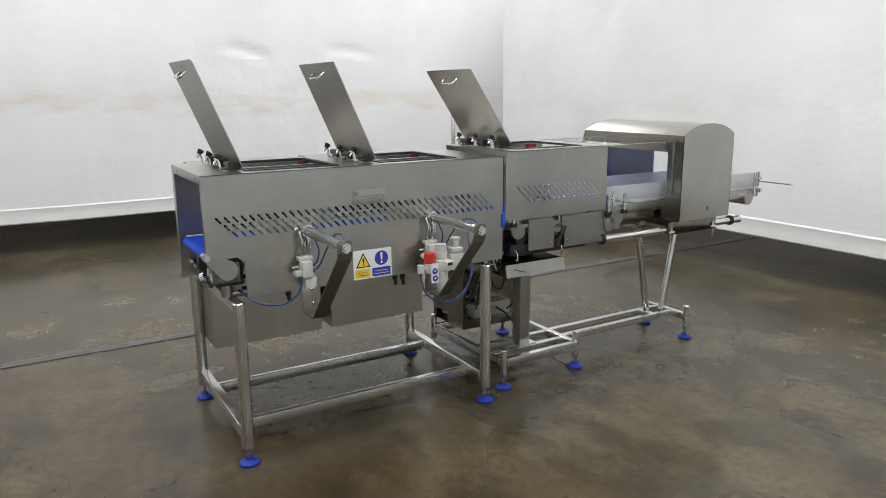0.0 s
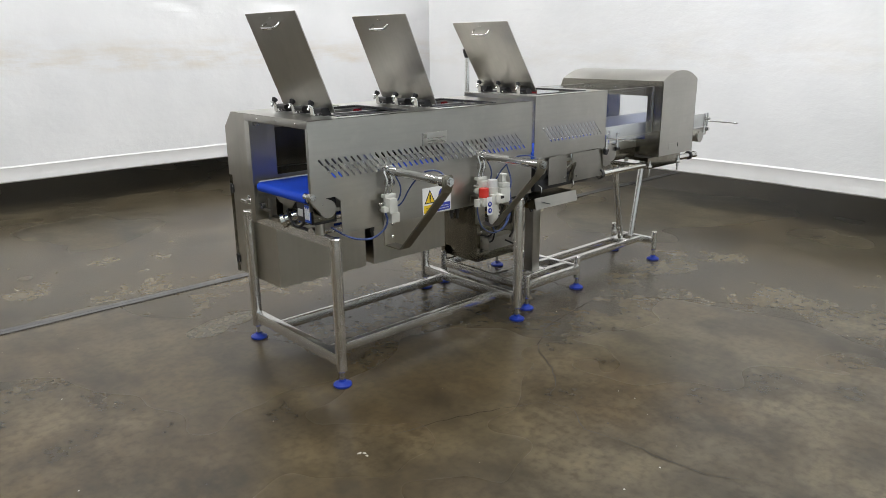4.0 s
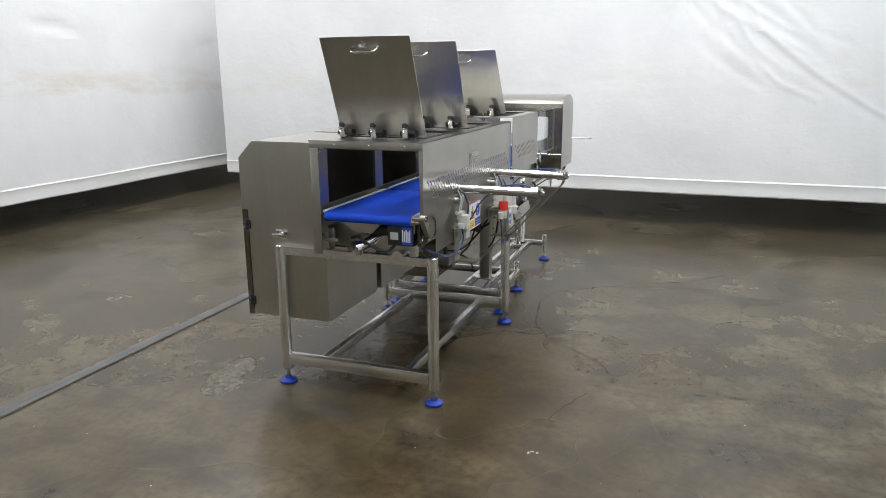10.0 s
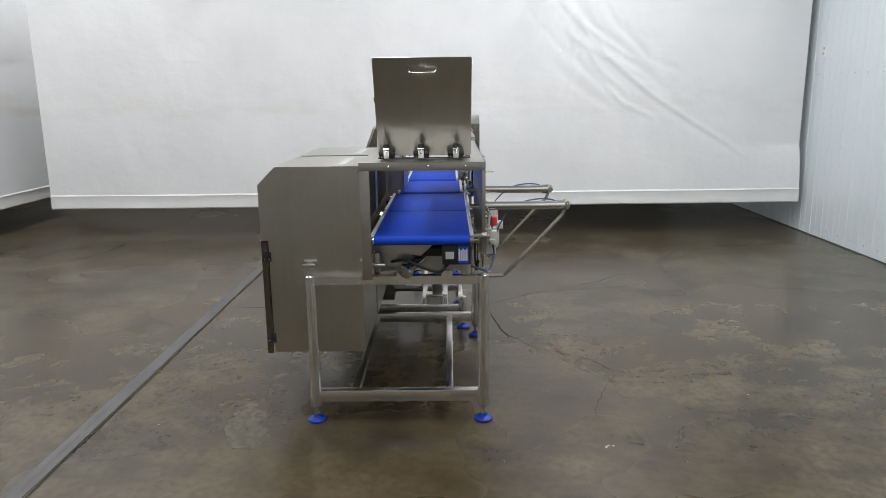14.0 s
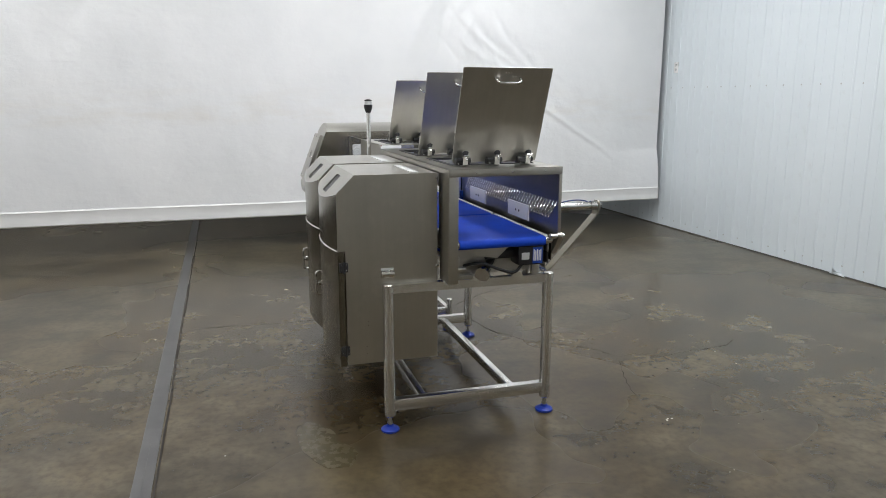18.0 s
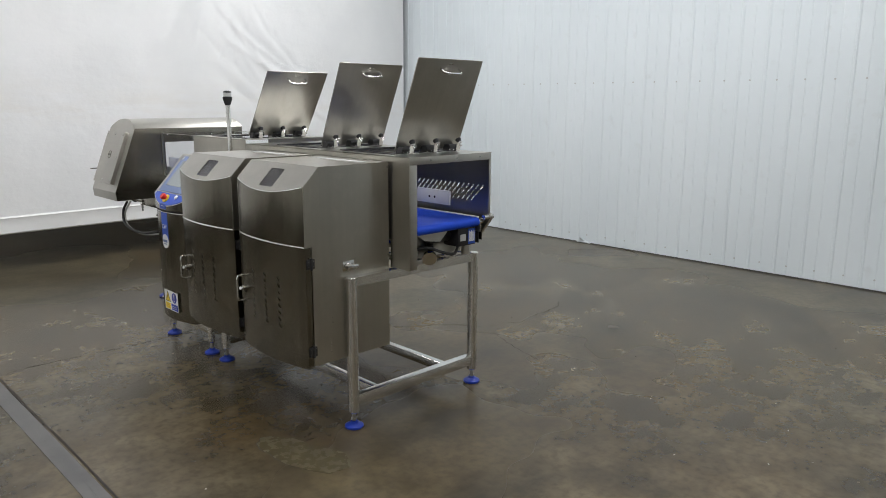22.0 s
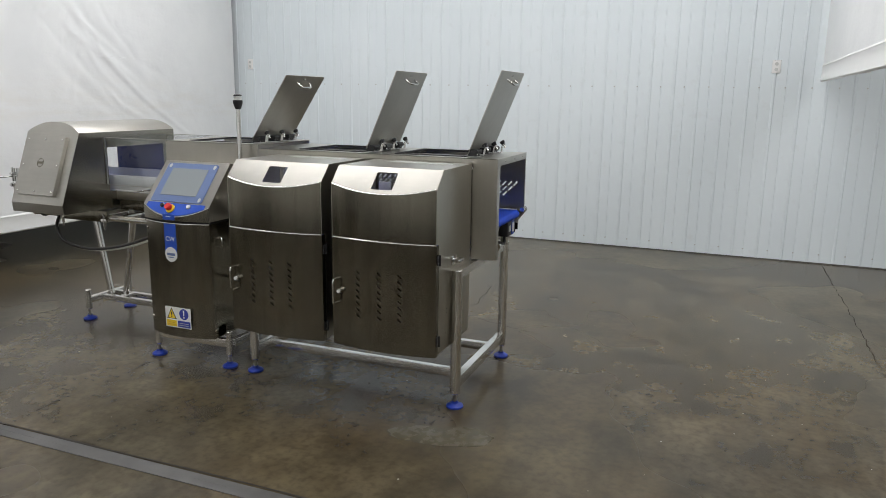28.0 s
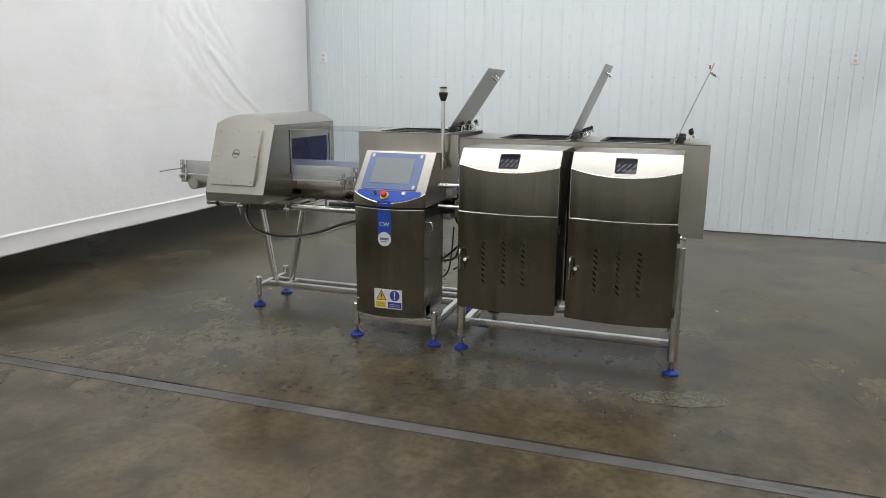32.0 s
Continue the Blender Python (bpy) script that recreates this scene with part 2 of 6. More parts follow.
BLUE_DARK = plain("dark_blue_plastic", (0.012, 0.030, 0.16), 0.30)
BLUE_PANEL = plain("blue_keypad", (0.125, 0.18, 0.35), 0.36, coat=0.0)
CREAM = plain("aged_white_plastic", (0.62, 0.62, 0.57), 0.45, spot=0.12)
WHITE = plain("white_plastic", (0.80, 0.80, 0.79), 0.40, spot=0.06)
GREY = plain("grey_plastic", (0.55, 0.56, 0.55), 0.45)
RED = plain("red_plastic", (0.62, 0.03, 0.02), 0.35)
RED_DARK = plain("dark_red_plastic", (0.28, 0.012, 0.012), 0.4)
YELLOW = plain("yellow_print", (0.85, 0.60, 0.03), 0.40)
NAVY = plain("blue_print", (0.03, 0.05, 0.36), 0.40)
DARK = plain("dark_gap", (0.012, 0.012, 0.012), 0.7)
BRASS = plain("brass", (0.55, 0.38, 0.14), 0.3, metal=1.0)


def belt_material():
    m, nt, b = material("blue_belt")
    n = noise_of(nt, 6.0, 6.0)
    w = noise_of(nt, 1.0, 2.0, (900, 900, 900))
    nt.links.new(mix(nt, ramp(nt, n.outputs[0], [(0.3, 0.0), (0.7, 1.0)]).outputs[0], (0.006, 0.045, 0.42), (0.010, 0.065, 0.55)), b.inputs["Base Color"])
    b.inputs["Roughness"].default_value = 0.55
    b.inputs["Specular IOR Level"].default_value = 0.22
    bumped(nt, b, [(w.outputs[0], 0.15, 0.0008)])
    return m


def glass_material(name, colour, rough=0.02, edge=0.50):
    """Clear sheet: light passes straight, with a glossy face."""
    m, nt, b = material(name)
    nt.nodes.remove(b)
    out = nt.nodes["Material Output"]
    t = node(nt, "ShaderNodeBsdfTransparent")
    t.inputs[0].default_value = (*colour, 1)
    g = node(nt, "ShaderNodeBsdfGlossy", Roughness=rough)
    lw = node(nt, "ShaderNodeLayerWeight", Blend=0.5)
    p = nt.nodes.new("ShaderNodeMath")
    p.operation = "POWER"
    p.inputs[1].default_value = 4.0
    nt.links.new(lw.outputs["Facing"], p.inputs[0])
    f = node(nt, "ShaderNodeMapRange")
    f.inputs[3].default_value, f.inputs[4].default_value = 0.04, edge
    nt.links.new(p.outputs[0], f.inputs[0])
    s = nt.nodes.new("ShaderNodeMixShader")
    nt.links.new(f.outputs[0], s.inputs[0])
    nt.links.new(t.outputs[0], s.inputs[1])
    nt.links.new(g.outputs[0], s.inputs[2])
    nt.links.new(s.outputs[0], out.inputs[0])
    return m


def curtain_material(name, stain_low, stain_high, stain):
    """White vinyl sheet with faint creases, patches and a yellowed band at a height."""
    m, nt, b = material(name)
    co = nt.nodes.new("ShaderNodeTexCoord")
    sep = nt.nodes.new("ShaderNodeSeparateXYZ")
    nt.links.new(co.outputs["Object"], sep.inputs[0])
    n = noise_of(nt, 1.3, 6.0)
    s = noise_of(nt, 3.0, 7.0, (0.5, 0.5, 2.4), 0.65)
    band = node(nt, "ShaderNodeMapRange")
    band.interpolation_type = "SMOOTHSTEP"
    nt.links.new(sep.outputs[2], band.inputs[0])
    band.inputs[1].default_value, band.inputs[2].default_value = stain_low, stain_low + 0.12
    band2 = node(nt, "ShaderNodeMapRange")
    band2.interpolation_type = "SMOOTHSTEP"
    nt.links.new(sep.outputs[2], band2.inputs[0])
    band2.inputs[1].default_value, band2.inputs[2].default_value = stain_high, stain_low + 0.1
    mul = nt.nodes.new("ShaderNodeMath")
    mul.operation = "MULTIPLY"
    nt.links.new(band.outputs[0], mul.inputs[0]), nt.links.new(band2.outputs[0], mul.inputs[1])
    mul2 = nt.nodes.new("ShaderNodeMath")
    mul2.operation = "MULTIPLY"
    nt.links.new(mul.outputs[0], mul2.inputs[0])
    nt.links.new(ramp(nt, s.outputs[0], [(0.42, 0.0), (0.68, stain)]).outputs[0], mul2.inputs[1])
    base = mix(nt, ramp(nt, n.outputs[0], [(0.3, 0.0), (0.7, 1.0)]).outputs[0], (0.76, 0.77, 0.775), (0.83, 0.835, 0.835))
    nt.links.new(mix(nt, mul2.outputs[0], base, (0.62, 0.52, 0.36)), b.inputs["Base Color"])
    b.inputs["Roughness"].default_value = 0.42
    c1 = noise_of(nt, 2.2, 8.0, None, 0.6)
    c2 = noise_of(nt, 24.0, 4.0)
    c3 = noise_of(nt, 7.0, 7.0, (0.7, 0.7, 1.5), 0.6)
    bumped(nt, b, [(c1.outputs[0], 0.30, 0.03), (c3.outputs[0], 0.26, 0.012), (c2.outputs[0], 0.12, 0.004)])
    return m


def floor_material():
    """Worn, sealed brown concrete: soft clouds, warm drifts, fine mottling, uneven gloss."""
    m, nt, b = material("sealed_concrete")
    cloud = noise_of(nt, 0.95, 4.0, (1.0, 1.25, 1), 0.50)
    drift = noise_of(nt, 1.7, 4.0, (0.85, 1.2, 1), 0.50)
    drift.inputs["Distortion"].default_value = 0.3
    blot = noise_of(nt, 2.6, 4.0, (1.3, 0.9, 1.0), 0.52)
    flake = noise_of(nt, 7.5, 4.0, (1.2, 0.8, 1), 0.55)
    big = noise_of(nt, 0.42, 3.0, None, 0.5)
    warm = noise_of(nt, 1.1, 4.0, (1.2, 0.8, 1), 0.5)
    fine = noise_of(nt, 26.0, 3.0, None, 0.55)
    c = ramp(nt, cloud.outputs[0], [(0.30, (0.034, 0.0285, 0.0182)), (0.50, (0.068, 0.0570, 0.0358)), (0.70, (0.118, 0.0995, 0.0630))], True).outputs[0]
    for source, stops, tone in (
            (big, [(0.30, 0.0), (0.70, 0.45)], (0.080, 0.0680, 0.0455)),
            (warm, [(0.36, 0.0), (0.70, 0.65)], (0.094, 0.0645, 0.0280)),
            (drift, [(0.38, 0.0), (0.78, 0.85)], (0.150, 0.1270, 0.0790)),
            (blot, [(0.24, 0.85), (0.60, 0.0)], (0.028, 0.0232, 0.0150)),
            (flake, [(0.42, 0.0), (0.82, 0.36)], (0.150, 0.1265, 0.0795)),
            (flake, [(0.20, 0.40), (0.56, 0.0)], (0.028, 0.0222, 0.0136)),
            (fine, [(0.26, 0.45), (0.62, 0.0)], (0.027, 0.0210, 0.0132))):
        c = mix(nt, ramp(nt, source.outputs[0], stops, True).outputs[0], c, tone)
    # an old brown stain with a ragged edge on the floor before the infeed
    co = nt.nodes.new("ShaderNodeTexCoord")
    far = nt.nodes.new("ShaderNodeVectorMath")
    far.operation = "DISTANCE"
    nt.links.new(co.outputs["Object"], far.inputs[0])
    far.inputs[1].default_value = (0.55, 2.95, 0.0)
    ragged = nt.nodes.new("ShaderNodeMath")
    ragged.operation = "MULTIPLY_ADD"
    nt.links.new(big.outputs[0], ragged.inputs[0])
    ragged.inputs[1].default_value = 2.4
    nt.links.new(far.outputs["Value"], ragged.inputs[2])
    stain = node(nt, "ShaderNodeMapRange")
    stain.interpolation_type = "SMOOTHSTEP"
    nt.links.new(ragged.outputs[0], stain.inputs[0])
    stain.inputs[1].default_value, stain.inputs[2].default_value, stain.inputs[3].default_value, stain.inputs[4].default_value = 2.1, 3.2, 0.55, 0.0
    c = mix(nt, stain.outputs[0], c, mix(nt, 1.0, c, (0.74, 0.62, 0.44), "MULTIPLY"))
    nt.links.new(c, b.inputs["Base Color"])
    nt.links.new(ramp(nt, big.outputs[0], [(0.3, 0.24), (0.7, 0.30)]).outputs[0], b.inputs["Roughness"])
    b.inputs["Specular IOR Level"].default_value = 0.34
    bumped(nt, b, [(fine.outputs[0], 0.04, 0.002)])
    return m


def metal_wall_material():
    m, nt, b = material("painted_sheet_wall")
    n = noise_of(nt, 0.9, 6.0, (1, 1, 0.4))
    f = noise_of(nt, 9.0, 5.0)
    c = mix(nt, ramp(nt, n.outputs[0], [(0.3, 0.0), (0.7, 1.0)]).outputs[0], (0.64, 0.70, 0.73), (0.70, 0.755, 0.78))
    c = mix(nt, ramp(nt, f.outputs[0], [(0.62, 0.0), (0.8, 0.35)]).outputs[0], c, (0.55, 0.58, 0.58))
    nt.links.new(c, b.inputs["Base Color"])
    b.inputs["Roughness"].default_value = 0.38
    bumped(nt, b, [(n.outputs[0], 0.1, 0.02), (f.outputs[0], 0.05, 0.003)])
    return m


BELT = belt_material()
CLEAR = glass_material("clear_sheet", (0.965, 0.975, 0.985))
WINDOW = glass_material("smoked_window", (0.86, 0.86, 0.88))
CURTAIN_A = curtain_material("vinyl_back", 0.95, 1.45, 0.55)
CURTAIN_B = curtain_material("vinyl_side", 0.9, 1.5, 0.18)
FLOOR = floor_material()
WALL_PAINT = metal_wall_material()
CONCRETE_WALL = plain("plain_wall_paint", (0.50, 0.50, 0.48), 0.8, spot=0.1, scale=2.0)
CEILING_PAINT = plain("ceiling_paint", (0.66, 0.67, 0.67), 0.7, spot=0.06, scale=2.0)
DRAIN = plain("drain_filler", (0.118, 0.115, 0.112), 0.42, spot=0.55, scale=5.0, bump=0.1)
CRACK = plain("crack_dirt", (0.026, 0.021, 0.016), 0.9)
PATCH = plain("cement_patch", (0.088, 0.072, 0.038), 0.27, spot=0.35, scale=22.0, bump=0.05)
HEM = plain("white_hem", (0.84, 0.84, 0.83), 0.45, spot=0.05, scale=5.0)

# ---- the hall ----
X0, X1, Y0, Y1 = -6.5, 10.0, -0.92, 12.0
bm = B()
sheet(bm, rect(X0, X1, Y0 - 0.2, Y1), [], lambda u, v, d: Vector((u, v, -d)), 0.2)
single("floor", bm, FLOOR, "worn brown sealed concrete floor with cloudy stains", "floor", kind="structure")
bm = B()
box(bm, X0, X1, Y0, Y1, CEILING, CEILING + 0.15)
single("ceiling", bm, CEILING_PAINT, "plain pale hall ceiling above the partitions", "ceiling", kind="structure")
for name, b6 in (("wall_east", (X1, X1 + 0.2, Y0, Y1, 0, CEILING)), ("wall_north", (X0, X1, Y1, Y1 + 0.2, 0, CEILING)), ("wall_west", (X0 - 0.2, X0, Y0, Y1, 0, CEILING))):
    bm = B()
    box(bm, *b6)
    single(name, bm, CONCRETE_WALL, "plain painted wall closing the hall", "wall", kind="structure")

# corrugated sheet wall along the south side
RIB = 0.228
bm = B()
line = []
x = X0
while x < X1:
    for dx, dy in ((0, 0), (0.098, 0), (0.101, -0.002), (0.107, -0.002), (0.110, 0), (RIB - 0.030, 0), (RIB - 0.023, 0.005), (RIB - 0.009, 0.005), (RIB - 0.002, 0)):
        line.append((x + dx, Y0 + dy))
    x += RIB
rows = [[bm.verts.new((px, py, z)) for px, py in line] for z in (0.0, CEILING)]
back = [[bm.verts.new((px, Y0 - 0.12, z)) for px in (line[0][0], line[-1][0])] for z in (0.0, CEILING)]
for i in range(len(line) - 1):
    bm.faces.new((rows[0][i], rows[0][i + 1], rows[1][i + 1], rows[1][i]))
bm.faces.new((back[0][0], back[0][1], back[1][1], back[1][0]))
for k in (0, 1):
    bm.faces.new(rows[k] + [back[k][1], back[k][0]])
wall_south = single("wall_south", bm, WALL_PAINT, "pale blue-white ribbed sheet metal wall with screw rows", "wall", kind="structure", sharp=20)
bm = B()
lathe(bm, [(0.001, 0.0), (0.009, 0.0), (0.008, 0.005), (0.001, 0.007)], (0, 0, 0), 8)
for v in bm.verts:
    v.co = Vector((v.co.x, v.co.z, v.co.y))
screw_mesh = mesh_of(bm, "screw")
screw_mesh.materials.append(GREY)
for z in (0.09, 1.668):
    x = X0 + 0.112
    while x < 7.5:
        o = new("screw", screw_mesh)
        o.location = (x, Y0 - 0.004, z)
        o.parent = wall_south
        x += RIB
bm = B()
box(bm, X0, X1, Y0, Y0 + 0.010, 0.0, 0.011, 0.003)
single("baseboard", bm, DRAIN, "dark grey sealant strip along the wall's foot", "trim", kind="structure")


def curtain(name, axis, at, a, b, low, material, label, wave, creases=(), n=180, m=80, flare=0.0):
    """A hanging sheet from a to b across the hall, with waves, creases and a tubular hem."""
    ob = thing(name, (0, at, low) if axis == "y" else (at, 0, low), label, "curtain", "partition curtains")
    put = (lambda u, z, d: Vector((u, at + d, z))) if axis == "y" else (lambda u, z, d: Vector((at + d, u, z)))

    def depth(u, z):
        d = wave * (noise.noise(Vector((u * 0.55, z * 0.22, at))) + 0.35 * noise.noise(Vector((u * 1.7, z * 0.9, 3 + at))) + 0.16 * noise.noise(Vector((u * 4.2, z * 3.1, 7 + at))))
        fall = min(1.0, max(0.0, (z - low - 0.12) / 0.5))
        d += flare * fall * max(0.0, 1 - (u - a) / 1.4) ** 2
        d *= 0.25 + 0.75 * fall
        for (u0, z0, u1, z1, w, h) in creases:
            du, dz = u1 - u0, z1 - z0
            k = ((u - u0) * du + (z - z0) * dz) / (du * du + dz * dz)
            off = ((u - u0) * dz - (z - z0) * du) / math.hypot(du, dz)
            off += 0.04 * math.sin(5 * k) + 0.02 * noise.noise(Vector((k * 6, u0, 0)))
            end = max(0.0, min(1.0, 4 * k, 4 * (1 - k)))
            d += h * end * math.exp(-(off / w) ** 2)
        return d
    bm = B()
    grid = []
    for i in range(n + 1):
        u = a + (b - a) * i / n
        grid.append([bm.verts.new(put(u, low + 0.13 + (CEILING - low - 0.13) * (j / m) ** 1.25, depth(u, low + 0.13 + (CEILING - low - 0.13) * (j / m) ** 1.25))) for j in range(m + 1)])
    for i in range(n):
        for j in range(m):
            bm.faces.new((grid[i][j], grid[i + 1][j], grid[i + 1][j + 1], grid[i][j + 1]))
    r = bmesh.ops.extrude_face_region(bm, geom=bm.faces[:])
    for v in (g for g in r["geom"] if isinstance(g, bmesh.types.BMVert)):
        v.co += put(0, 0, 0.003) - put(0, 0, 0)
    part("sheet", bm, material, ob, sharp=60)
    bm = B()
    prof = [(-0.004, 0.155), (0.007, 0.155), (0.012, 0.142), (0.007, 0.132), (0.010, 0.06), (0.016, 0.012), (0.003, 0.0), (-0.010, 0.012), (-0.010, 0.06), (-0.008, 0.132), (-0.012, 0.142)]
    rings = []
    k = 60
    for i in range(k + 1):
        u = a + (b - a) * i / k
        s = depth(u, low + 0.13)
        sag = 0.006 * noise.noise(Vector((u * 0.9, 5, at)))
        rings.append([bm.verts.new(put(u, low + z + sag, s + d)) for d, z in prof])
    for p, q in zip(rings, rings[1:]):
        for i in range(len(prof)):
            bm.faces.new((p[i], p[(i + 1) % len(prof)], q[(i + 1) % len(prof)], q[i]))
    bm.faces.new(rings[0]), bm.faces.new(rings[-1])
    part("hem", bm, HEM, ob, "white tubular bottom hem")
    bm = B()
    rings = [[bm.verts.new(put(a + (b - a) * i / n, 1.875 + z, depth(a + (b - a) * i / n, 1.875) + d)) for d, z in ((-0.0007, -0.007), (-0.0007, 0.007), (0.0037, 0.007), (0.0037, -0.007))] for i in range(n + 1)]
    for p, q in zip(rings, rings[1:]):
        for i in range(4):
            bm.faces.new((p[i], p[(i + 1) % 4], q[(i + 1) % 4], q[i]))
    bm.faces.new(rings[0]), bm.faces.new(rings[-1])
    if low < 1:
        part("seam", bm, material, ob, "welded seam across the sheet")
    else:
        bm.free()
    return ob


curtain("partition_curtain", "y", 7.95, -6.3, 7.0, 0.30, CURTAIN_A, "white vinyl partition curtain with a yellowed stain band", 0.035,
        [(2.0, 1.98, 2.6, 1.95, 0.05, 0.03), (3.2, 1.97, 3.9, 1.99, 0.04, 0.025), (5.6, 1.75, 6.3, 2.0, 0.035, 0.012), (-2.0, 2.6, -0.4, 1.95, 0.16, 0.05)])
rnd = random.Random(21)
FAN = []
for k in range(22):
    y0, z0 = rnd.uniform(1.35, 1.95), rnd.uniform(2.0, 2.75)
    away, run = rnd.uniform(-0.70, -0.25), rnd.uniform(0.25, 0.8)
    if k % 3 == 0:
        away, run = rnd.uniform(0.3, 1.0), rnd.uniform(0.3, 0.7)
    FAN.append((y0, z0, y0 + away * run * 1.4, z0 - run, rnd.uniform(0.016, 0.034), rnd.choice((-1, 1)) * rnd.uniform(0.0025, 0.0065)))
curtain("partition_curtain", "x", 5.26, -0.84, 7.28, 0.326, CURTAIN_B, "white vinyl partition curtain creased by long diagonal folds", 0.03,
        FAN + [(1.42, 2.00, -0.25, 0.75, 0.017, -0.009), (1.40, 1.94, -0.22, 0.73, 0.035, 0.004), (1.70, 2.42, 0.90, 1.70, 0.016, -0.010), (1.30, 1.62, 0.75, 1.17, 0.016, -0.009), (1.75, 2.6, 0.55, 1.35, 0.05, 0.008), (1.9, 2.3, 0.75, 1.55, 0.025, -0.006), (1.75, 2.9, 2.45, 1.95, 0.07, -0.012), (1.7, 2.8, 2.1, 1.95, 0.05, 0.012), (1.65, 2.35, 0.85, 1.45, 0.016, -0.006), (2.2, 2.5, 1.3, 1.5, 0.03, 0.005), (1.2, 2.3, 0.75, 1.95, 0.014, 0.005), (1.9, 1.9, 1.1, 1.2, 0.04, 0.005),
         (2.3, 2.9, 2.9, 2.0, 0.10, 0.014), (1.35, 2.5, 0.9, 1.85, 0.022, 0.008), (1.1, 2.1, 0.4, 1.6, 0.02, 0.005), (5.9, 1.9, 5.0, 2.9, 0.14, 0.012)], n=400, m=130, flare=0.08)
curtain("partition_curtain", "x", -1.21, -0.83, 2.6, 1.72, CURTAIN_B, "white vinyl partition curtain rolled up above head height", 0.02, n=80, m=40)

# drain channel, joints, cracks and patches in the floor
bm = B()
sheet(bm, rect(-6.4, 9.9, 4.602, 4.680), [], lambda u, v, d: Vector((u, v, 0.003 + 0.0012 * noise.noise(Vector((u * 3, v * 9, 0))) - d)), 0.006, [(-6.4 + 0.1 * i, 4.641) for i in range(1, 163)])
drain = single("drain_channel", bm, DRAIN, "grey filled drain channel running along the concrete floor", "drain", kind="structure")
bm = B()
for y, w in ((4.590, 0.006),):
    k = 160
    v0 = None
    for i in range(k + 1):
        u = -6.4 + 16.3 * i / k
        j = 0.006 * noise.noise(Vector((u * 2.1, y, 0)))
        ww = w * (0.6 + 0.8 * abs(noise.noise(Vector((u * 4, y, 4)))))
        v1 = [bm.verts.new((u, y + j - ww, 0.0025)), bm.verts.new((u, y + j + ww, 0.0025))]
        if v0:
            bm.faces.new((v0[0], v1[0], v1[1], v0[1]))
        v0 = v1
part("gap", bm, CRACK, drain, "dark dirty gap along the channel's edge")


def crack(pts, width, seed, name="floor_crack", label="thin dark crack in the concrete floor"):
    rnd = random.Random(seed)
    line = []
    for (ax, ay), (bx, by) in zip(pts, pts[1:]):
        k = max(2, int(math.hypot(bx - ax, by - ay) / 0.045))
        line += [(ax + (bx - ax) * i / k, ay + (by - ay) * i / k) for i in range(k)]
    line.append(pts[-1])
    bm, v0 = B(), None
    for i, (px, py) in enumerate(line):
        e = min(1.0, 0.25 + 0.2 * min(i, len(line) - 1 - i))
        w = 0.62 * width * e * rnd.uniform(0.4, 1.5) / 2
        jx, jy = rnd.gauss(0, 0.0042) * (i > 0), rnd.gauss(0, 0.0042) * (i > 0)
        d = Vector((line[min(i + 1, len(line) - 1)][0] - line[max(i - 1, 0)][0], line[min(i + 1, len(line) - 1)][1] - line[max(i - 1, 0)][1], 0)).normalized()
        s = Vector((-d.y, d.x, 0))
        p = Vector((px + jx, py + jy, 0.0022))
        v1 = [bm.verts.new(p - s * w), bm.verts.new(p + s * w)]
        if v0:
            bm.faces.new((v0[0], v1[0], v1[1], v0[1]))
        v0 = v1
    return single(name, bm, CRACK, label, "crack", kind="structure")


crack([(2.555, 4.575), (2.576, 4.50), (2.578, 4.265), (2.57, 4.09), (2.548, 3.92), (2.557, 3.69), (2.60, 3.35), (2.58, 2.95), (2.53, 2.68)], 0.007, 1)
crack([(2.50, 2.665), (2.12, 2.615), (1.90, 2.57), (1.867, 2.53), (1.69, 2.43), (1.583, 2.26), (1.498, 2.153), (1.398, 2.083), (1.275, 2.015)], 0.008, 2)
crack([(1.275, 2.015), (1.30, 1.90), (1.205, 1.765), (1.245, 1.52), (1.24, 1.41), (1.267, 1.245), (1.345, 1.13)], 0.006, 3)
crack([(1.275, 2.015), (1.159, 2.081), (0.941, 2.177), (0.746, 2.236), (0.544, 2.287)], 0.0045, 4)
crack([(2.56, 2.72), (2.85, 2.35), (3.05, 2.05), (3.2, 1.75), (3.45, 1.5), (3.5, 1.2)], 0.005, 5)
crack([(-1.405, -0.88), (-1.41, 0.1), (-1.418, 0.9), (-1.42, 2.2), (-1.43, 4.55)], 0.008, 6, "floor_joint", "straight dark saw-cut joint in the concrete floor")
crack([(1.95, 4.1), (2.1, 3.75), (2.25, 3.45)], 0.004, 7)


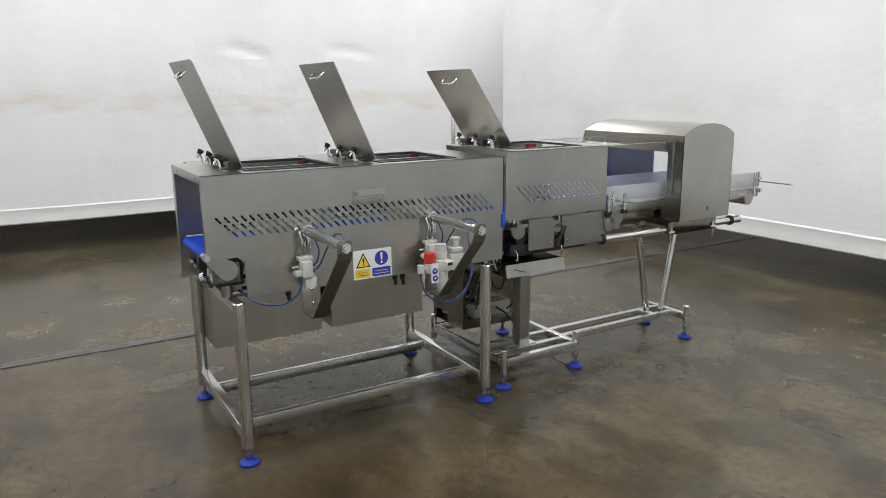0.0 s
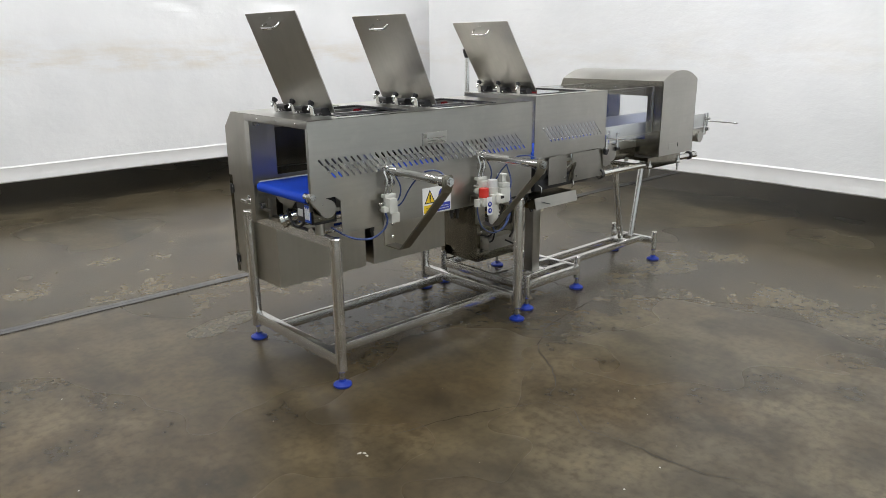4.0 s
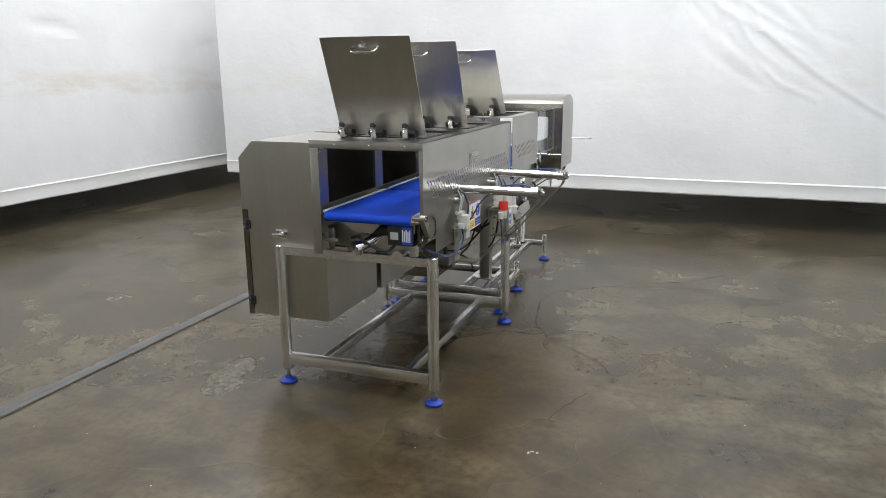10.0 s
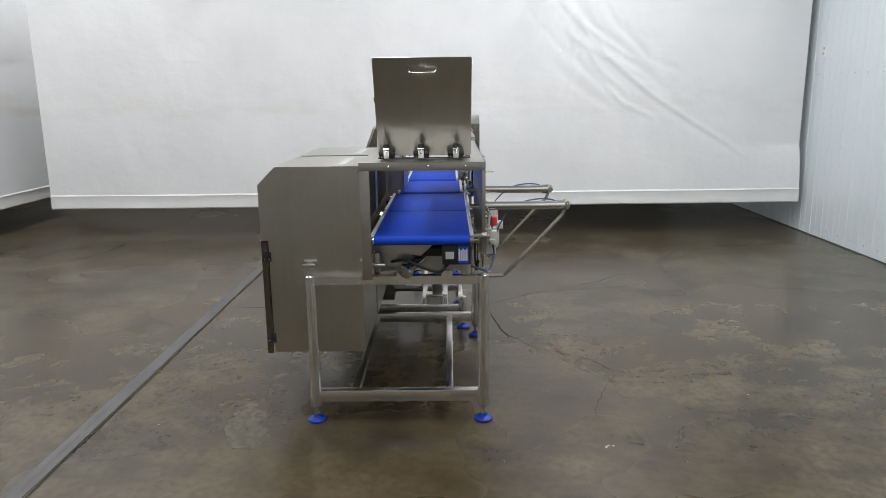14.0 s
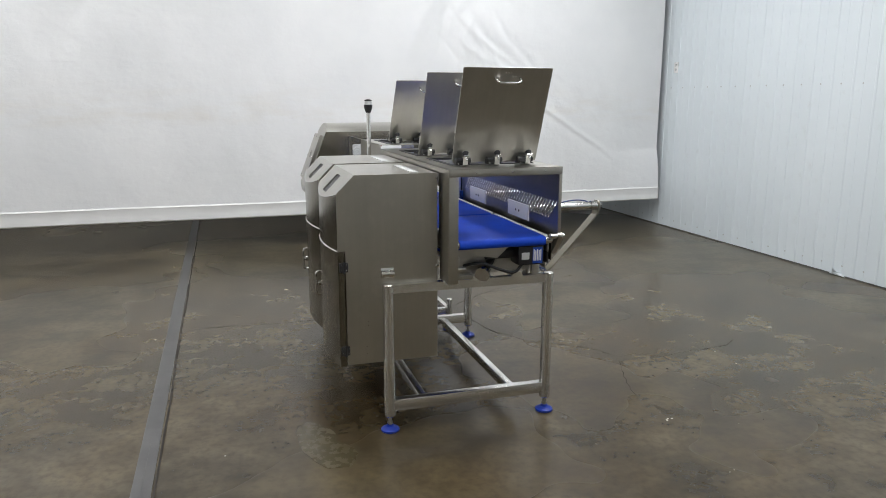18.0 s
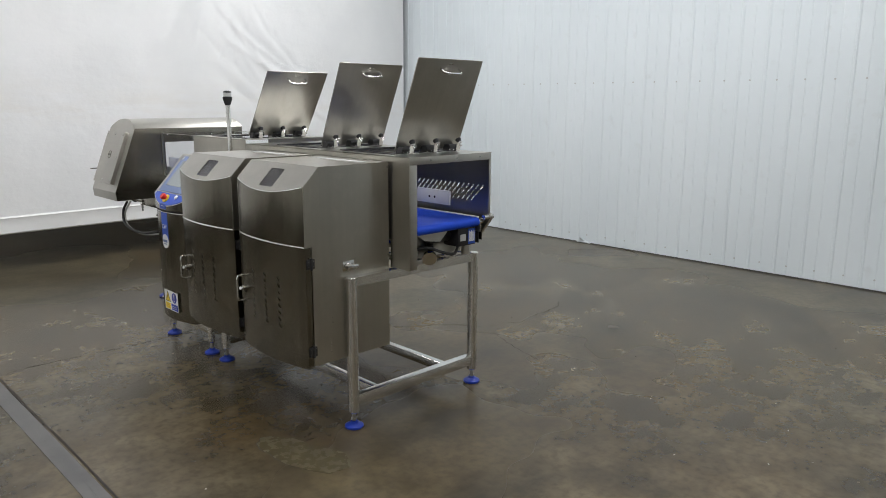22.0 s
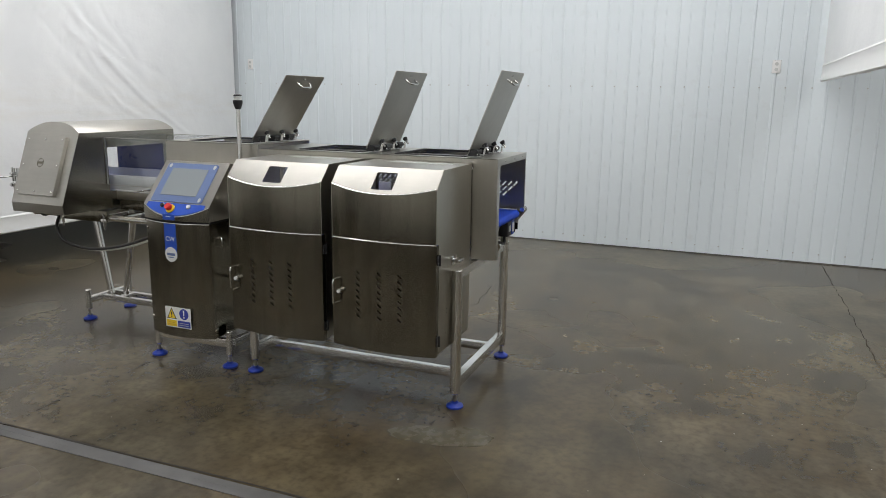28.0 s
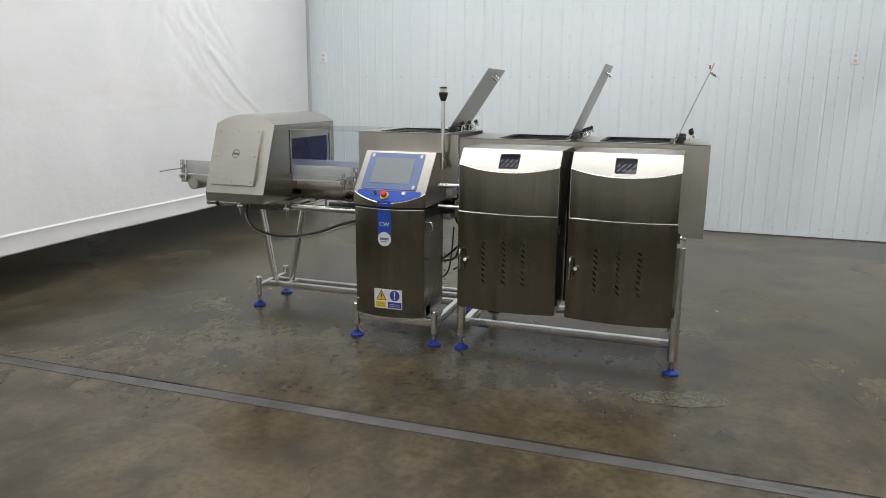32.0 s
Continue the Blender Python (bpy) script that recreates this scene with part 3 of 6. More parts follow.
def patch(cx, cy, rx, ry, seed, turn, z):
    """A kidney-shaped repair, flush with the floor, with a dark worn rim along one side."""
    rnd = random.Random(seed)
    ph = [rnd.uniform(0, 6.28) for _ in range(3)]

    def edge(a, grow):
        r = grow + 0.05 * math.sin(3 * a + ph[0]) + 0.03 * math.sin(7 * a + ph[1]) + 0.015 * math.sin(15 * a + ph[2])
        r -= 0.40 * math.exp(-((a - 4.75) / 0.32) ** 2)
        x, y = rx * r * math.cos(a), ry * r * math.sin(a)
        return cx + x * math.cos(turn) - y * math.sin(turn), cy + x * math.sin(turn) + y * math.cos(turn)
    bm = B()
    sheet(bm, [edge(2 * math.pi * k / 90, 1.0) for k in range(90)], [], lambda u, v, d: Vector((u, v, z - d)), 0.004)
    ob = single("cement_patch", bm, PATCH, "pale cement repair patch in the brown floor", "floor patch", kind="structure")
    bm = B()
    last = None
    for k in range(61):
        a = -0.5 + 2.9 * k / 60
        w = 0.035 * math.sin(math.pi * k / 60) * (0.6 + 0.8 * abs(noise.noise(Vector((a * 5, 0, 2)))))
        now = [bm.verts.new((*edge(a, 0.995), z + 0.0006)), bm.verts.new((*edge(a, 1.0 + w), z + 0.0004))]
        if last:
            bm.faces.new((last[0], now[0], now[1], last[1]))
        last = now
    part("rim", bm, CRACK, ob, "dark worn rim of the patch")


patch(0.650, 3.885, 0.245, 0.105, 3, 0.25, 0.0012)

# ceiling lamps; the last two are unseen fills added beyond the curtains
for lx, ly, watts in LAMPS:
    lamp = thing("ceiling_lamp", (lx, ly, CEILING), "white strip ceiling lamp with a bright diffuser, placed out of view", "ceiling lamp", "hall lamps")
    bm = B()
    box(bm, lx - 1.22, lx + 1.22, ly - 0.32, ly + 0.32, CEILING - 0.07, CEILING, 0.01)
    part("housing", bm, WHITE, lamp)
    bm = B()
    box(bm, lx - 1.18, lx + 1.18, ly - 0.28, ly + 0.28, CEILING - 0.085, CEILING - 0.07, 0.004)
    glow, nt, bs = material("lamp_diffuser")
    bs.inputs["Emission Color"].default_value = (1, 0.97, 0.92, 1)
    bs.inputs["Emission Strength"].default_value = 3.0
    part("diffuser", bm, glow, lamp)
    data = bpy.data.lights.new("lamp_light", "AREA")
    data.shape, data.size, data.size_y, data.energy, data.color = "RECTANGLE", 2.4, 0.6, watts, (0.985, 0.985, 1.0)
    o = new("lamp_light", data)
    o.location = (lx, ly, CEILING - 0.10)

# wall outlets
for ox, oz in ((-0.82, 1.862), (-1.57, 1.870), (5.15, 1.90)):
    w = thing("wall_outlet", (ox, Y0, oz), "white duplex power outlet on the ribbed wall", "outlet", "wall outlets")
    bm = B()
    box(bm, ox - 0.038, ox + 0.038, Y0 - 0.004, Y0 + 0.012, oz - 0.06, oz + 0.06, 0.004)
    part("cover_plate", bm, WHITE, w)
    for dz in (-0.026, 0.026):
        bm = B()
        tube(bm, (ox, Y0 + 0.010, oz + dz), (ox, Y0 + 0.016, oz + dz), 0.016, 16)
        part("socket", bm, GREY, w)

# ---- the machine: shared pieces ----
bm = B()
lathe(bm, [(0.040, 0.0), (0.044, 0.004), (0.043, 0.012), (0.030, 0.020), (0.018, 0.024), (0.016, 0.032), (0.001, 0.033)], (0, 0, 0), 24)
FOOT_PAD = mesh_of(bm, "foot_pad")
FOOT_PAD.materials.append(BLUE_FOOT)
bm = B()
lathe(bm, [(0.009, 0.03), (0.009, 0.105)], (0, 0, 0), 12)
lathe(bm, [(0.014, 0.036), (0.014, 0.046)], (0, 0, 0), 6)
FOOT_STUD = mesh_of(bm, "stud")
FOOT_STUD.materials.append(STEEL)


def foot(parent, x, y):
    """Levelling foot: a blue pad under a threaded stud with a nut."""
    for name, me, label in (("foot_pad", FOOT_PAD, "blue plastic levelling pad"), ("stud", FOOT_STUD, "")):
        o = new(name, me)
        o.parent = parent
        o.location = Vector((x, y, 0)) - Vector(parent.location)
        tagged(o, label)


def leg(parent, x, y, top, r=0.0265, low=0.056):
    bm = B()
    tube(bm, (x, y, low), (x, y, top - 0.004), r, 24)
    tube(bm, (x, y, top - 0.004), (x, y, top), r, 24, r * 0.86)
    tube(bm, (x, y, low - 0.006), (x, y, low), r * 0.8, 24, r)
    part("leg", bm, TUBE, parent)
    foot(parent, x, y)


def rail(parent, x0, x1, y0, y1, z0, z1, name="rail", bevel=0.004):
    bm = B()
    box(bm, x0, x1, y0, y1, z0, z1, bevel)
    return part(name, bm, TUBE, parent)


bm = B()
lathe(bm, [(0.001, 0.0), (0.006, 0.0), (0.006, 0.003), (0.004, 0.005), (0.001, 0.005)], (0, 0, 0), 10)
BOLT = mesh_of(bm, "bolt")
BOLT.materials.append(CHROME)


def bolt(parent, place, towards, size=1.0):
    o = new("bolt", BOLT)
    o.parent = parent
    o.location = Vector(place) - BASES[root_of(parent).name]
    o.rotation_euler = Vector(towards).to_track_quat("Z", "Y").to_euler()
    o.scale = (size, size, size)


def belt_unit(name, x0, x1, y0, y1, z, r, label, shift, frame_low=0.07):
    """A flat belt on two end rollers, with side rails and roller ends."""
    ob = thing(name, ((x0 + x1) / 2, (y0 + y1) / 2, z - 2 * r), label, "conveyor", "belt conveyors of the line", shift=shift)
    bm = B()
    prof = []
    for cx, s in ((x1 - r, 90), (x0 + r, 270)):
        prof += [(cx + r * math.cos(radians(s - 180 * k / 10)), z - r + r * math.sin(radians(s - 180 * k / 10))) for k in range(11)]
    inner = [(cx + (px - cx) * 0.9, z - r + (pz - z + r) * 0.9) for px, pz in prof for cx in ((x1 - r) if px > (x0 + x1) / 2 else (x0 + r),)]
    a = [[bm.verts.new((px, y, pz)) for px, pz in prof] for y in (y0 + 0.012, y1 - 0.012)]
    b = [[bm.verts.new((px, y, pz)) for px, pz in inner] for y in (y0 + 0.012, y1 - 0.012)]
    k = len(prof)
    for i in range(k):
        j = (i + 1) % k
        bm.faces.new((a[0][i], a[0][j], a[1][j], a[1][i]))
        bm.faces.new((b[0][j], b[0][i], b[1][i], b[1][j]))
        bm.faces.new((a[0][j], a[0][i], b[0][i], b[0][j]))
        bm.faces.new((a[1][i], a[1][j], b[1][j], b[1][i]))
    part("belt", bm, BELT, ob, "smooth blue belt")
    for cx in (x0 + r, x1 - r):
        bm = B()
        tube(bm, (cx, y0 - 0.004, z - r), (cx, y1 + 0.004, z - r), r * 0.86, 18)
        part("roller", bm, CHROME, ob)
        for y, s in ((y0, -1), (y1, 1)):
            bm = B()
            tube(bm, (cx, y, z - r), (cx, y + s * 0.022, z - r), 0.015, 16)
            tube(bm, (cx, y + s * 0.022, z - r), (cx, y + s * 0.030, z - r), 0.011, 6)
            part("roller_end", bm, CHROME, ob)
    for y, s in ((y0, -1), (y1, 1)):
        bm = B()
        box(bm, x0 + 0.01, x1 - 0.01, min(y, y + s * 0.006), max(y, y + s * 0.006), z - 0.004 - frame_low, z - 0.006, 0.001)
        part("side_rail", bm, STEEL, ob)
        bm = B()
        box(bm, x0 + 0.02, x1 - 0.02, min(y - s * 0.012, y + s * 0.004), max(y - s * 0.012, y + s * 0.004), z - 0.005, z + 0.004, 0.001)
        part("edge_strip", bm, WHITE, ob, "white plastic edge strip")
    return ob


def teardrop(bm, cx, cz, r0, dx, dz, r1, y, t):
    """A plate with a large and a small round end."""
    ang = math.atan2(dz, dx)
    L = math.hypot(dx, dz)
    b = math.acos((r0 - r1) / L)
    out = [(cx + r0 * math.cos(ang + b + (2 * math.pi - 2 * b) * k / 14), cz + r0 * math.sin(ang + b + (2 * math.pi - 2 * b) * k / 14)) for k in range(15)]
    out += [(cx + dx + r1 * math.cos(ang - b + 2 * b * k / 10), cz + dz + r1 * math.sin(ang - b + 2 * b * k / 10)) for k in range(11)]
    return sheet(bm, out, [], lambda u, v, d: Vector((u, y + d, v)), t)


# how far the fitted groups of the line stand from where they are drawn
INFEED, DRIVES, WEIGHER, CONSOLE, OUTFEED = (-0.004, 0.0, 0.026), (-0.008, 0.009, 0.020), (0.0, 0.0, 0.027), (0.0, 0.008, 0.034), (0.0, 0.0, 0.030)

# ---- infeed stand ----
stand = thing("machine_stand", (1.31, 3.17, 0), "stainless tube stand on blue levelling feet under the reject conveyor", "machine stand", "machine stands", shift=(0, 0, 0.022))
LEGS = ((0.708, 2.779), (0.708, 3.570), (1.914, 2.771), (1.914, 3.566))
for lx, ly in LEGS:
    leg(stand, lx, ly, 0.692)
for lx in (0.711, 1.912):
    rail(stand, lx - 0.02, lx + 0.02, 2.80, 3.55, 0.079, 0.135)
for ly in (2.938, 3.392):
    rail(stand, 0.731, 1.892, ly - 0.018, ly + 0.018, 0.066, 0.112)
# upper cross bar with two half-round saddles
bm = B()
out = [(2.800, 0.648), (3.550, 0.648), (3.550, 0.688)]
for cy in (3.150, 2.945):
    out += [(cy + 0.034, 0.688)] + [(cy + 0.026 * math.cos(radians(a)), 0.688 + 0.024 * math.sin(radians(a))) for a in range(0, 181, 20)] + [(cy - 0.034, 0.688)]
out += [(2.800, 0.688)]
sheet(bm, out, [], lambda u, v, d: Vector((0.692 + d, u, v)), 0.036)
part("cross_bar", bm, TUBE, stand)
rail(stand, 1.89, 1.925, 2.80, 3.54, 0.645, 0.685, "cross_bar")
for ly in (2.945, 3.150):
    bm = B()
    tube(bm, (0.70, ly, 0.690), (1.92, ly, 0.690), 0.020, 20)
    part("support_tube", bm, TUBE, stand)

# ---- conveyors inside the covers ----
belt_unit("belt_conveyor", 0.610, 1.312, 2.830, 3.275, 0.885, 0.022, "blue infeed belt conveyor in a steel frame", INFEED)
belt_unit("belt_conveyor", 1.320, 1.990, 2.830, 3.275, 0.885, 0.022, "blue belt conveyor following the infeed belt", INFEED)
belt_unit("belt_conveyor", 2.040, 2.640, 2.850, 3.255, 0.885, 0.018, "blue weighing belt conveyor in a steel frame", WEIGHER, 0.05)

# infeed drive below the belt
motor = thing("drive_motor", (0.70, 2.92, 0.71), "black gear motor with a blue rating label under the belt", "motor", shift=INFEED)
bm = B()
box(bm, 0.640, 0.74, 2.838, 2.965, 0.748, 0.838, 0.006)
part("motor_body", bm, BLACK, motor)
bm = B()
box(bm, 0.637, 0.6405, 2.846, 2.895, 0.755, 0.832, 0.001)
part("rating_label", bm, BLUE_LABEL, motor, "blue rating label with pale lines of print")
bm = B()
for k in range(5):
    box(bm, 0.6352, 0.6372, 2.853 + 0.0085 * k, 2.858 + 0.0085 * k, 0.768, 0.822 - 0.006 * (k % 2))
part("label_print", bm, WHITE, motor)
bm = B()
box(bm, 0.637, 0.6405, 2.912, 2.950, 0.775, 0.808, 0.001)
part("rating_label", bm, GREY, motor, "small grey rating plate")
bm = B()
tube(bm, (0.69, 2.86, 0.76), (0.69, 2.86, 0.695), 0.022, 14)
part("output_shaft", bm, STEEL, motor)
bm = B()
tube(bm, (0.72, 2.96, 0.80), (0.72, 3.10, 0.80), 0.030, 18)
part("gearbox", bm, BLACK, motor)
bm = B()
sheet(bm, [(2.99, 0.850), (3.24, 0.852), (3.16, 0.80), (3.06, 0.785)], [], lambda u, v, d: Vector((0.668 + d, u, v)), 0.004)
part("guard_plate", bm, STEEL, motor, "slanted steel guard plate")
bm = B()
rod(bm, [(0.67, 2.93, 0.755), (0.655, 2.98, 0.715), (0.66, 3.06, 0.735), (0.69, 3.13, 0.76), (0.75, 3.2, 0.74)], 0.007)
part("cable", bm, RUBBER, motor)
cyl = thing("belt_tensioner", (0.70, 3.12, 0.69), "steel belt tensioner with a clamped shaft under the infeed belt", "tensioner", shift=INFEED)
bm = B()
tube(bm, (0.67, 3.13, 0.715), (0.76, 3.05, 0.765), 0.024, 18)
tube(bm, (0.662, 3.137, 0.711), (0.675, 3.127, 0.717), 0.036, 18)
part("shaft", bm, CHROME, cyl)
bm = B()
box(bm, 0.665, 0.70, 3.18, 3.27, 0.694, 0.715, 0.002)
box(bm, 0.665, 0.68, 3.245, 3.27, 0.70, 0.80, 0.002)
tube(bm, (0.66, 3.22, 0.745), (0.66, 3.29, 0.745), 0.010, 10)
part("bracket", bm, STEEL, cyl)
bm = B()
box(bm, 0.745, 0.75, 2.84, 3.27, 0.70, 0.86)
part("back_plate", bm, STEEL, cyl)

# ---- tunnel guard over the infeed conveyors ----
GY0, GY1, GTOP = 2.775, 3.318, 1.207


def slot_rows(x0, count, step, z, rows=3):
    return [slot(x0 + k * step + r * 0.031, z - r * 0.030, 0.034, 0.0085, -42) for r in range(rows) for k in range(count)]


guard = thing("tunnel_guard", (1.30, 3.04, 0.70), "brushed stainless tunnel guard with slanted slots and two raised lids", "machine guard", "tunnel guards", shift=INFEED)
bm = B()
outer = [(0.602, GTOP), (0.602, 0.895), (0.622, 0.895), (0.655, 0.872), (0.722, 0.874), (0.748, 0.850), (0.752, 0.702), (2.020, 0.702), (2.020, GTOP)]
sheet(bm, outer, slot_rows(0.658, 38, 0.0333, 1.028), lambda u, v, d: Vector((u, GY0 + d, v)), 0.003)
part("front_panel", bm, STEEL, guard, "slotted front panel with smudged brushing", 25)
bm = B()
OPEN = ((0.800, 1.195), (1.395, 1.790))
sheet(bm, rect(0.600, 2.020, GY0, GY1), [rect(a, b, 2.838, 3.248, 0.012) for a, b in OPEN], lambda u, v, d: Vector((u, v, GTOP - d)), 0.003)
part("top_panel", bm, STEEL, guard, "", 25)
bm = B()
sheet(bm, [(0.602, GTOP), (0.602, 0.690), (0.735, 0.690), (0.735, 0.86), (2.020, 0.86), (2.020, GTOP)], [rect(0.755, 1.262, 0.90, 1.175), rect(1.355, 1.862, 0.90, 1.175)], lambda u, v, d: Vector((u, GY1 - d, v)), 0.003)
part("back_panel", bm, STEEL_UP, guard, "", 25)
bm = B()
box(bm, 0.600, 0.604, GY0 + 0.003, GY1 - 0.003, 1.172, GTOP - 0.003, 0.001)
box(bm, 0.600, 0.604, GY0 + 0.003, GY0 + 0.016, 0.90, 1.172, 0.001)
box(bm, 0.600, 0.604, GY1 - 0.045, GY1 - 0.003, 0.692, 1.172, 0.001)
part("end_flange", bm, STEEL, guard)
for y in (2.86, 3.02, 3.19):
    bolt(guard, (0.600, y, 1.19), (-1, 0, 0), 0.7)
for a, b in OPEN:
    bm = B()
    sheet(bm, rect(a - 0.004, b + 0.004, 2.834, 3.252), [rect(a + 0.016, b - 0.016, 2.854, 3.232)], lambda u, v, d: Vector((u, v, GTOP + 0.004 - d)), 0.010)
    part("gasket", bm, RUBBER, guard, "black rubber gasket round the hatch")
    bm = B()
    box(bm, b - 0.050, b + 0.002, 3.205, 3.240, GTOP - 0.040, GTOP - 0.012, 0.003)
    part("safety_switch", bm, RED_DARK, guard, "red safety switch at the hatch")
    for y in (3.060, 3.215):
        bm = B()
        box(bm, a + 0.02, b - 0.02, y - 0.008, y + 0.008, GTOP - 0.022, GTOP - 0.008)
        part("hatch_rail", bm, STEEL, guard)


def lid(parent, hx, hz, top_x, top_z, y0, y1, GTOP=1.207):
    """A raised hatch lid with a bow handle, on three black hinges."""
    d = Vector((top_x - hx, 0, top_z - hz))
    L = d.length
    d.normalize()
    nrm = Vector((-d.z, 0, d.x))            # towards the infeed
    nrm = nrm if nrm.x < 0 else -nrm
    put = lambda u, v, w: Vector((hx, u, hz)) + d * v - nrm * w
    bm = B()
    sheet(bm, rect(y0, y1, 0.0, L, 0.006), [], put, 0.004)
    ob = part("lid", bm, STEEL_SLOPE, parent, "raised brushed steel hatch lid")
    ym = (y0 + y1) / 2
    bm = B()
    hv = L - 0.045
    sweep(bm, [put(ym - 0.058, hv, 0.0), put(ym - 0.057, hv - 0.004, -0.018), put(ym - 0.052, hv - 0.008, -0.030), put(ym - 0.040, hv - 0.010, -0.034), put(ym, hv - 0.010, -0.034),
               put(ym + 0.040, hv - 0.010, -0.034), put(ym + 0.052, hv - 0.008, -0.030), put(ym + 0.057, hv - 0.004, -0.018), put(ym + 0.058, hv, 0.0)], 0.0055, 10)
    part("handle", bm, CHROME, ob, "bent bright rod handle")
    for s in (-0.008, 0.008):
        bolt(ob, put(ym + s, L - 0.022, 0.0), nrm, 0.6)
    bm = B()
    box(bm, 0, 0.008, -0.012, 0.012, 0, 0.022, 0.002, Matrix.Translation(put(ym, L - 0.03, 0.006)))
    part("magnet_block", bm, GREY if 1.0 < hx < 1.9 else RED_DARK, ob)
    for y in (y0 + 0.055, ym, y1 - 0.055):
        bm = B()
        # bent strip: foot, upright, top curled towards the infeed
        bend = [(0.044, 0.003), (0.066, 0.003), (0.0725, 0.008), (0.0750, 0.034), (0.0815, 0.045), (0.0930, 0.050)]
        edge = [(hx - a, GTOP + b) for a, b in bend] + [(hx - a + 0.003, GTOP + b + (0.003 if a < 0.07 else 0.0035 if a > 0.08 else 0.0)) for a, b in reversed(bend)]
        sheet(bm, edge, [], lambda u, v, w: Vector((u, y + 0.001 + w, v)), 0.024)
        part("hinge_arm", bm, TUBE, ob, "bent bright steel stop strip")
        bm = B()
        box(bm, hx - 0.040, hx + 0.006, y - 0.020, y + 0.046, GTOP + 0.004, GTOP + 0.038, 0.006)
        tube(bm, (hx - 0.038, y - 0.022, GTOP + 0.026), (hx - 0.038, y + 0.048, GTOP + 0.026), 0.012, 12)
        part("hinge", bm, BLACK, ob, "black plastic hinge block")
        bm = B()
        c = Vector((hx - 0.094, y + 0.013, GTOP + 0.031))
        tilt = Vector((0.55, 0, 0.83)).normalized()
        tube(bm, c, c + tilt * 0.024, 0.0055, 10)
        part("stop_bolt", bm, CHROME, ob)
        bm = B()
        tube(bm, c + tilt * 0.019, c + tilt * 0.038, 0.008, 14, 0.015)
        tube(bm, c + tilt * 0.038, c + tilt * 0.043, 0.015, 14, 0.011)
        part("stop_knob", bm, BLACK, ob, "black rubber stop knob")
        bolt(ob, (hx - 0.041, y + 0.012, GTOP + 0.011), (-1, 0, 0.1), 0.6)
        bolt(ob, (hx - 0.041, y + 0.036, GTOP + 0.011), (-1, 0, 0.1), 0.6)
    return ob


lid(guard, 0.782, 1.222, 0.614, 1.640, 2.832, 3.248)
lid(guard, 1.372, 1.222, 1.189, 1.638, 2.834, 3.247)
# engraved plate on the front panel
bm = B()
box(bm, 1.228, 1.383, GY0 - 0.0025, GY0 + 0.001, 1.040, 1.102, 0.001)
plate_ob = part("name_plate", bm, STEEL, guard, "small engraved steel name plate")
bm = B()
box(bm, 1.234, 1.252, GY0 - 0.0030, GY0 - 0.002, 1.078, 1.096)
for k in range(3):
    box(bm, 1.258, 1.372 - 0.02 * (k % 2), GY0 - 0.0030, GY0 - 0.002, 1.048 + 0.012 * k, 1.0515 + 0.012 * k)
part("engraving", bm, STEEL_HALF_SHADED, plate_ob)
# roller cover at the infeed corner
bm = B()
teardrop(bm, 0.680, 0.826, 0.040, -0.078, 0.060, 0.016, GY0 - 0.006, 0.022)
part("roller_cover", bm, STEEL, guard, "drop-shaped roller cover")
bolt(guard, (0.652, GY0 - 0.006, 0.850), (0, -1, 0), 0.6)
bm = B()
tube(bm, (0.602, GY0 - 0.016, 0.886), (0.602, GY0 + 0.05, 0.886), 0.013, 14)
part("roller_end", bm, CHROME, guard)
# Bracket in darkened steel, for the shade in the cut corner behind the cover.
bm = B()
box(bm, 0.628, 0.735, GY0 + 0.030, GY0 + 0.034, 0.768, 0.85)
part("bracket", bm, STEEL_SHADED, guard)
bm = B()
box(bm, 0.640, 0.750, GY0 + 0.040, GY0 + 0.046, 0.752, 0.88)
part("rubber_shield", bm, RUBBER, guard)
for x, z in ((0.655, 0.782), (0.722, 0.79)):
    bolt(guard, (x, GY0 + 0.030, z), (0, -1, 0), 0.7)
# back panel clips and inner partition
for z in (0.76, 1.16):
    bm = B()
    box(bm, 0.640, 0.668, GY1 - 0.022, GY1 - 0.003, z - 0.014, z + 0.014, 0.002)
    part("clip", bm, CHROME, guard)
bm = B()
box(bm, 2.012, 2.016, 2.80, 3.29, 0.70, 0.86)
part("partition", bm, STEEL, guard)
for x in (0.95, 1.55):
    bm = B()
    box(bm, x - 0.13, x + 0.13, 2.838, 2.846, 0.925, 1.000, 0.002)
    pl = part("pusher_plate", bm, WHITE, guard, "white plastic pusher plate")
    for s in (-0.02, 0.02):
        bm = B()
        tube(bm, (x + s, 2.8455, 0.960), (x + s, 2.848, 0.960), 0.006, 10)
        part("bolt_head", bm, BLACK, pl)
    bm = B()
    tube(bm, (x + 0.04, 2.78, 0.955), (x + 0.04, 2.84, 0.955), 0.012, 12)
    part("pusher_rod", bm, CHROME, guard)


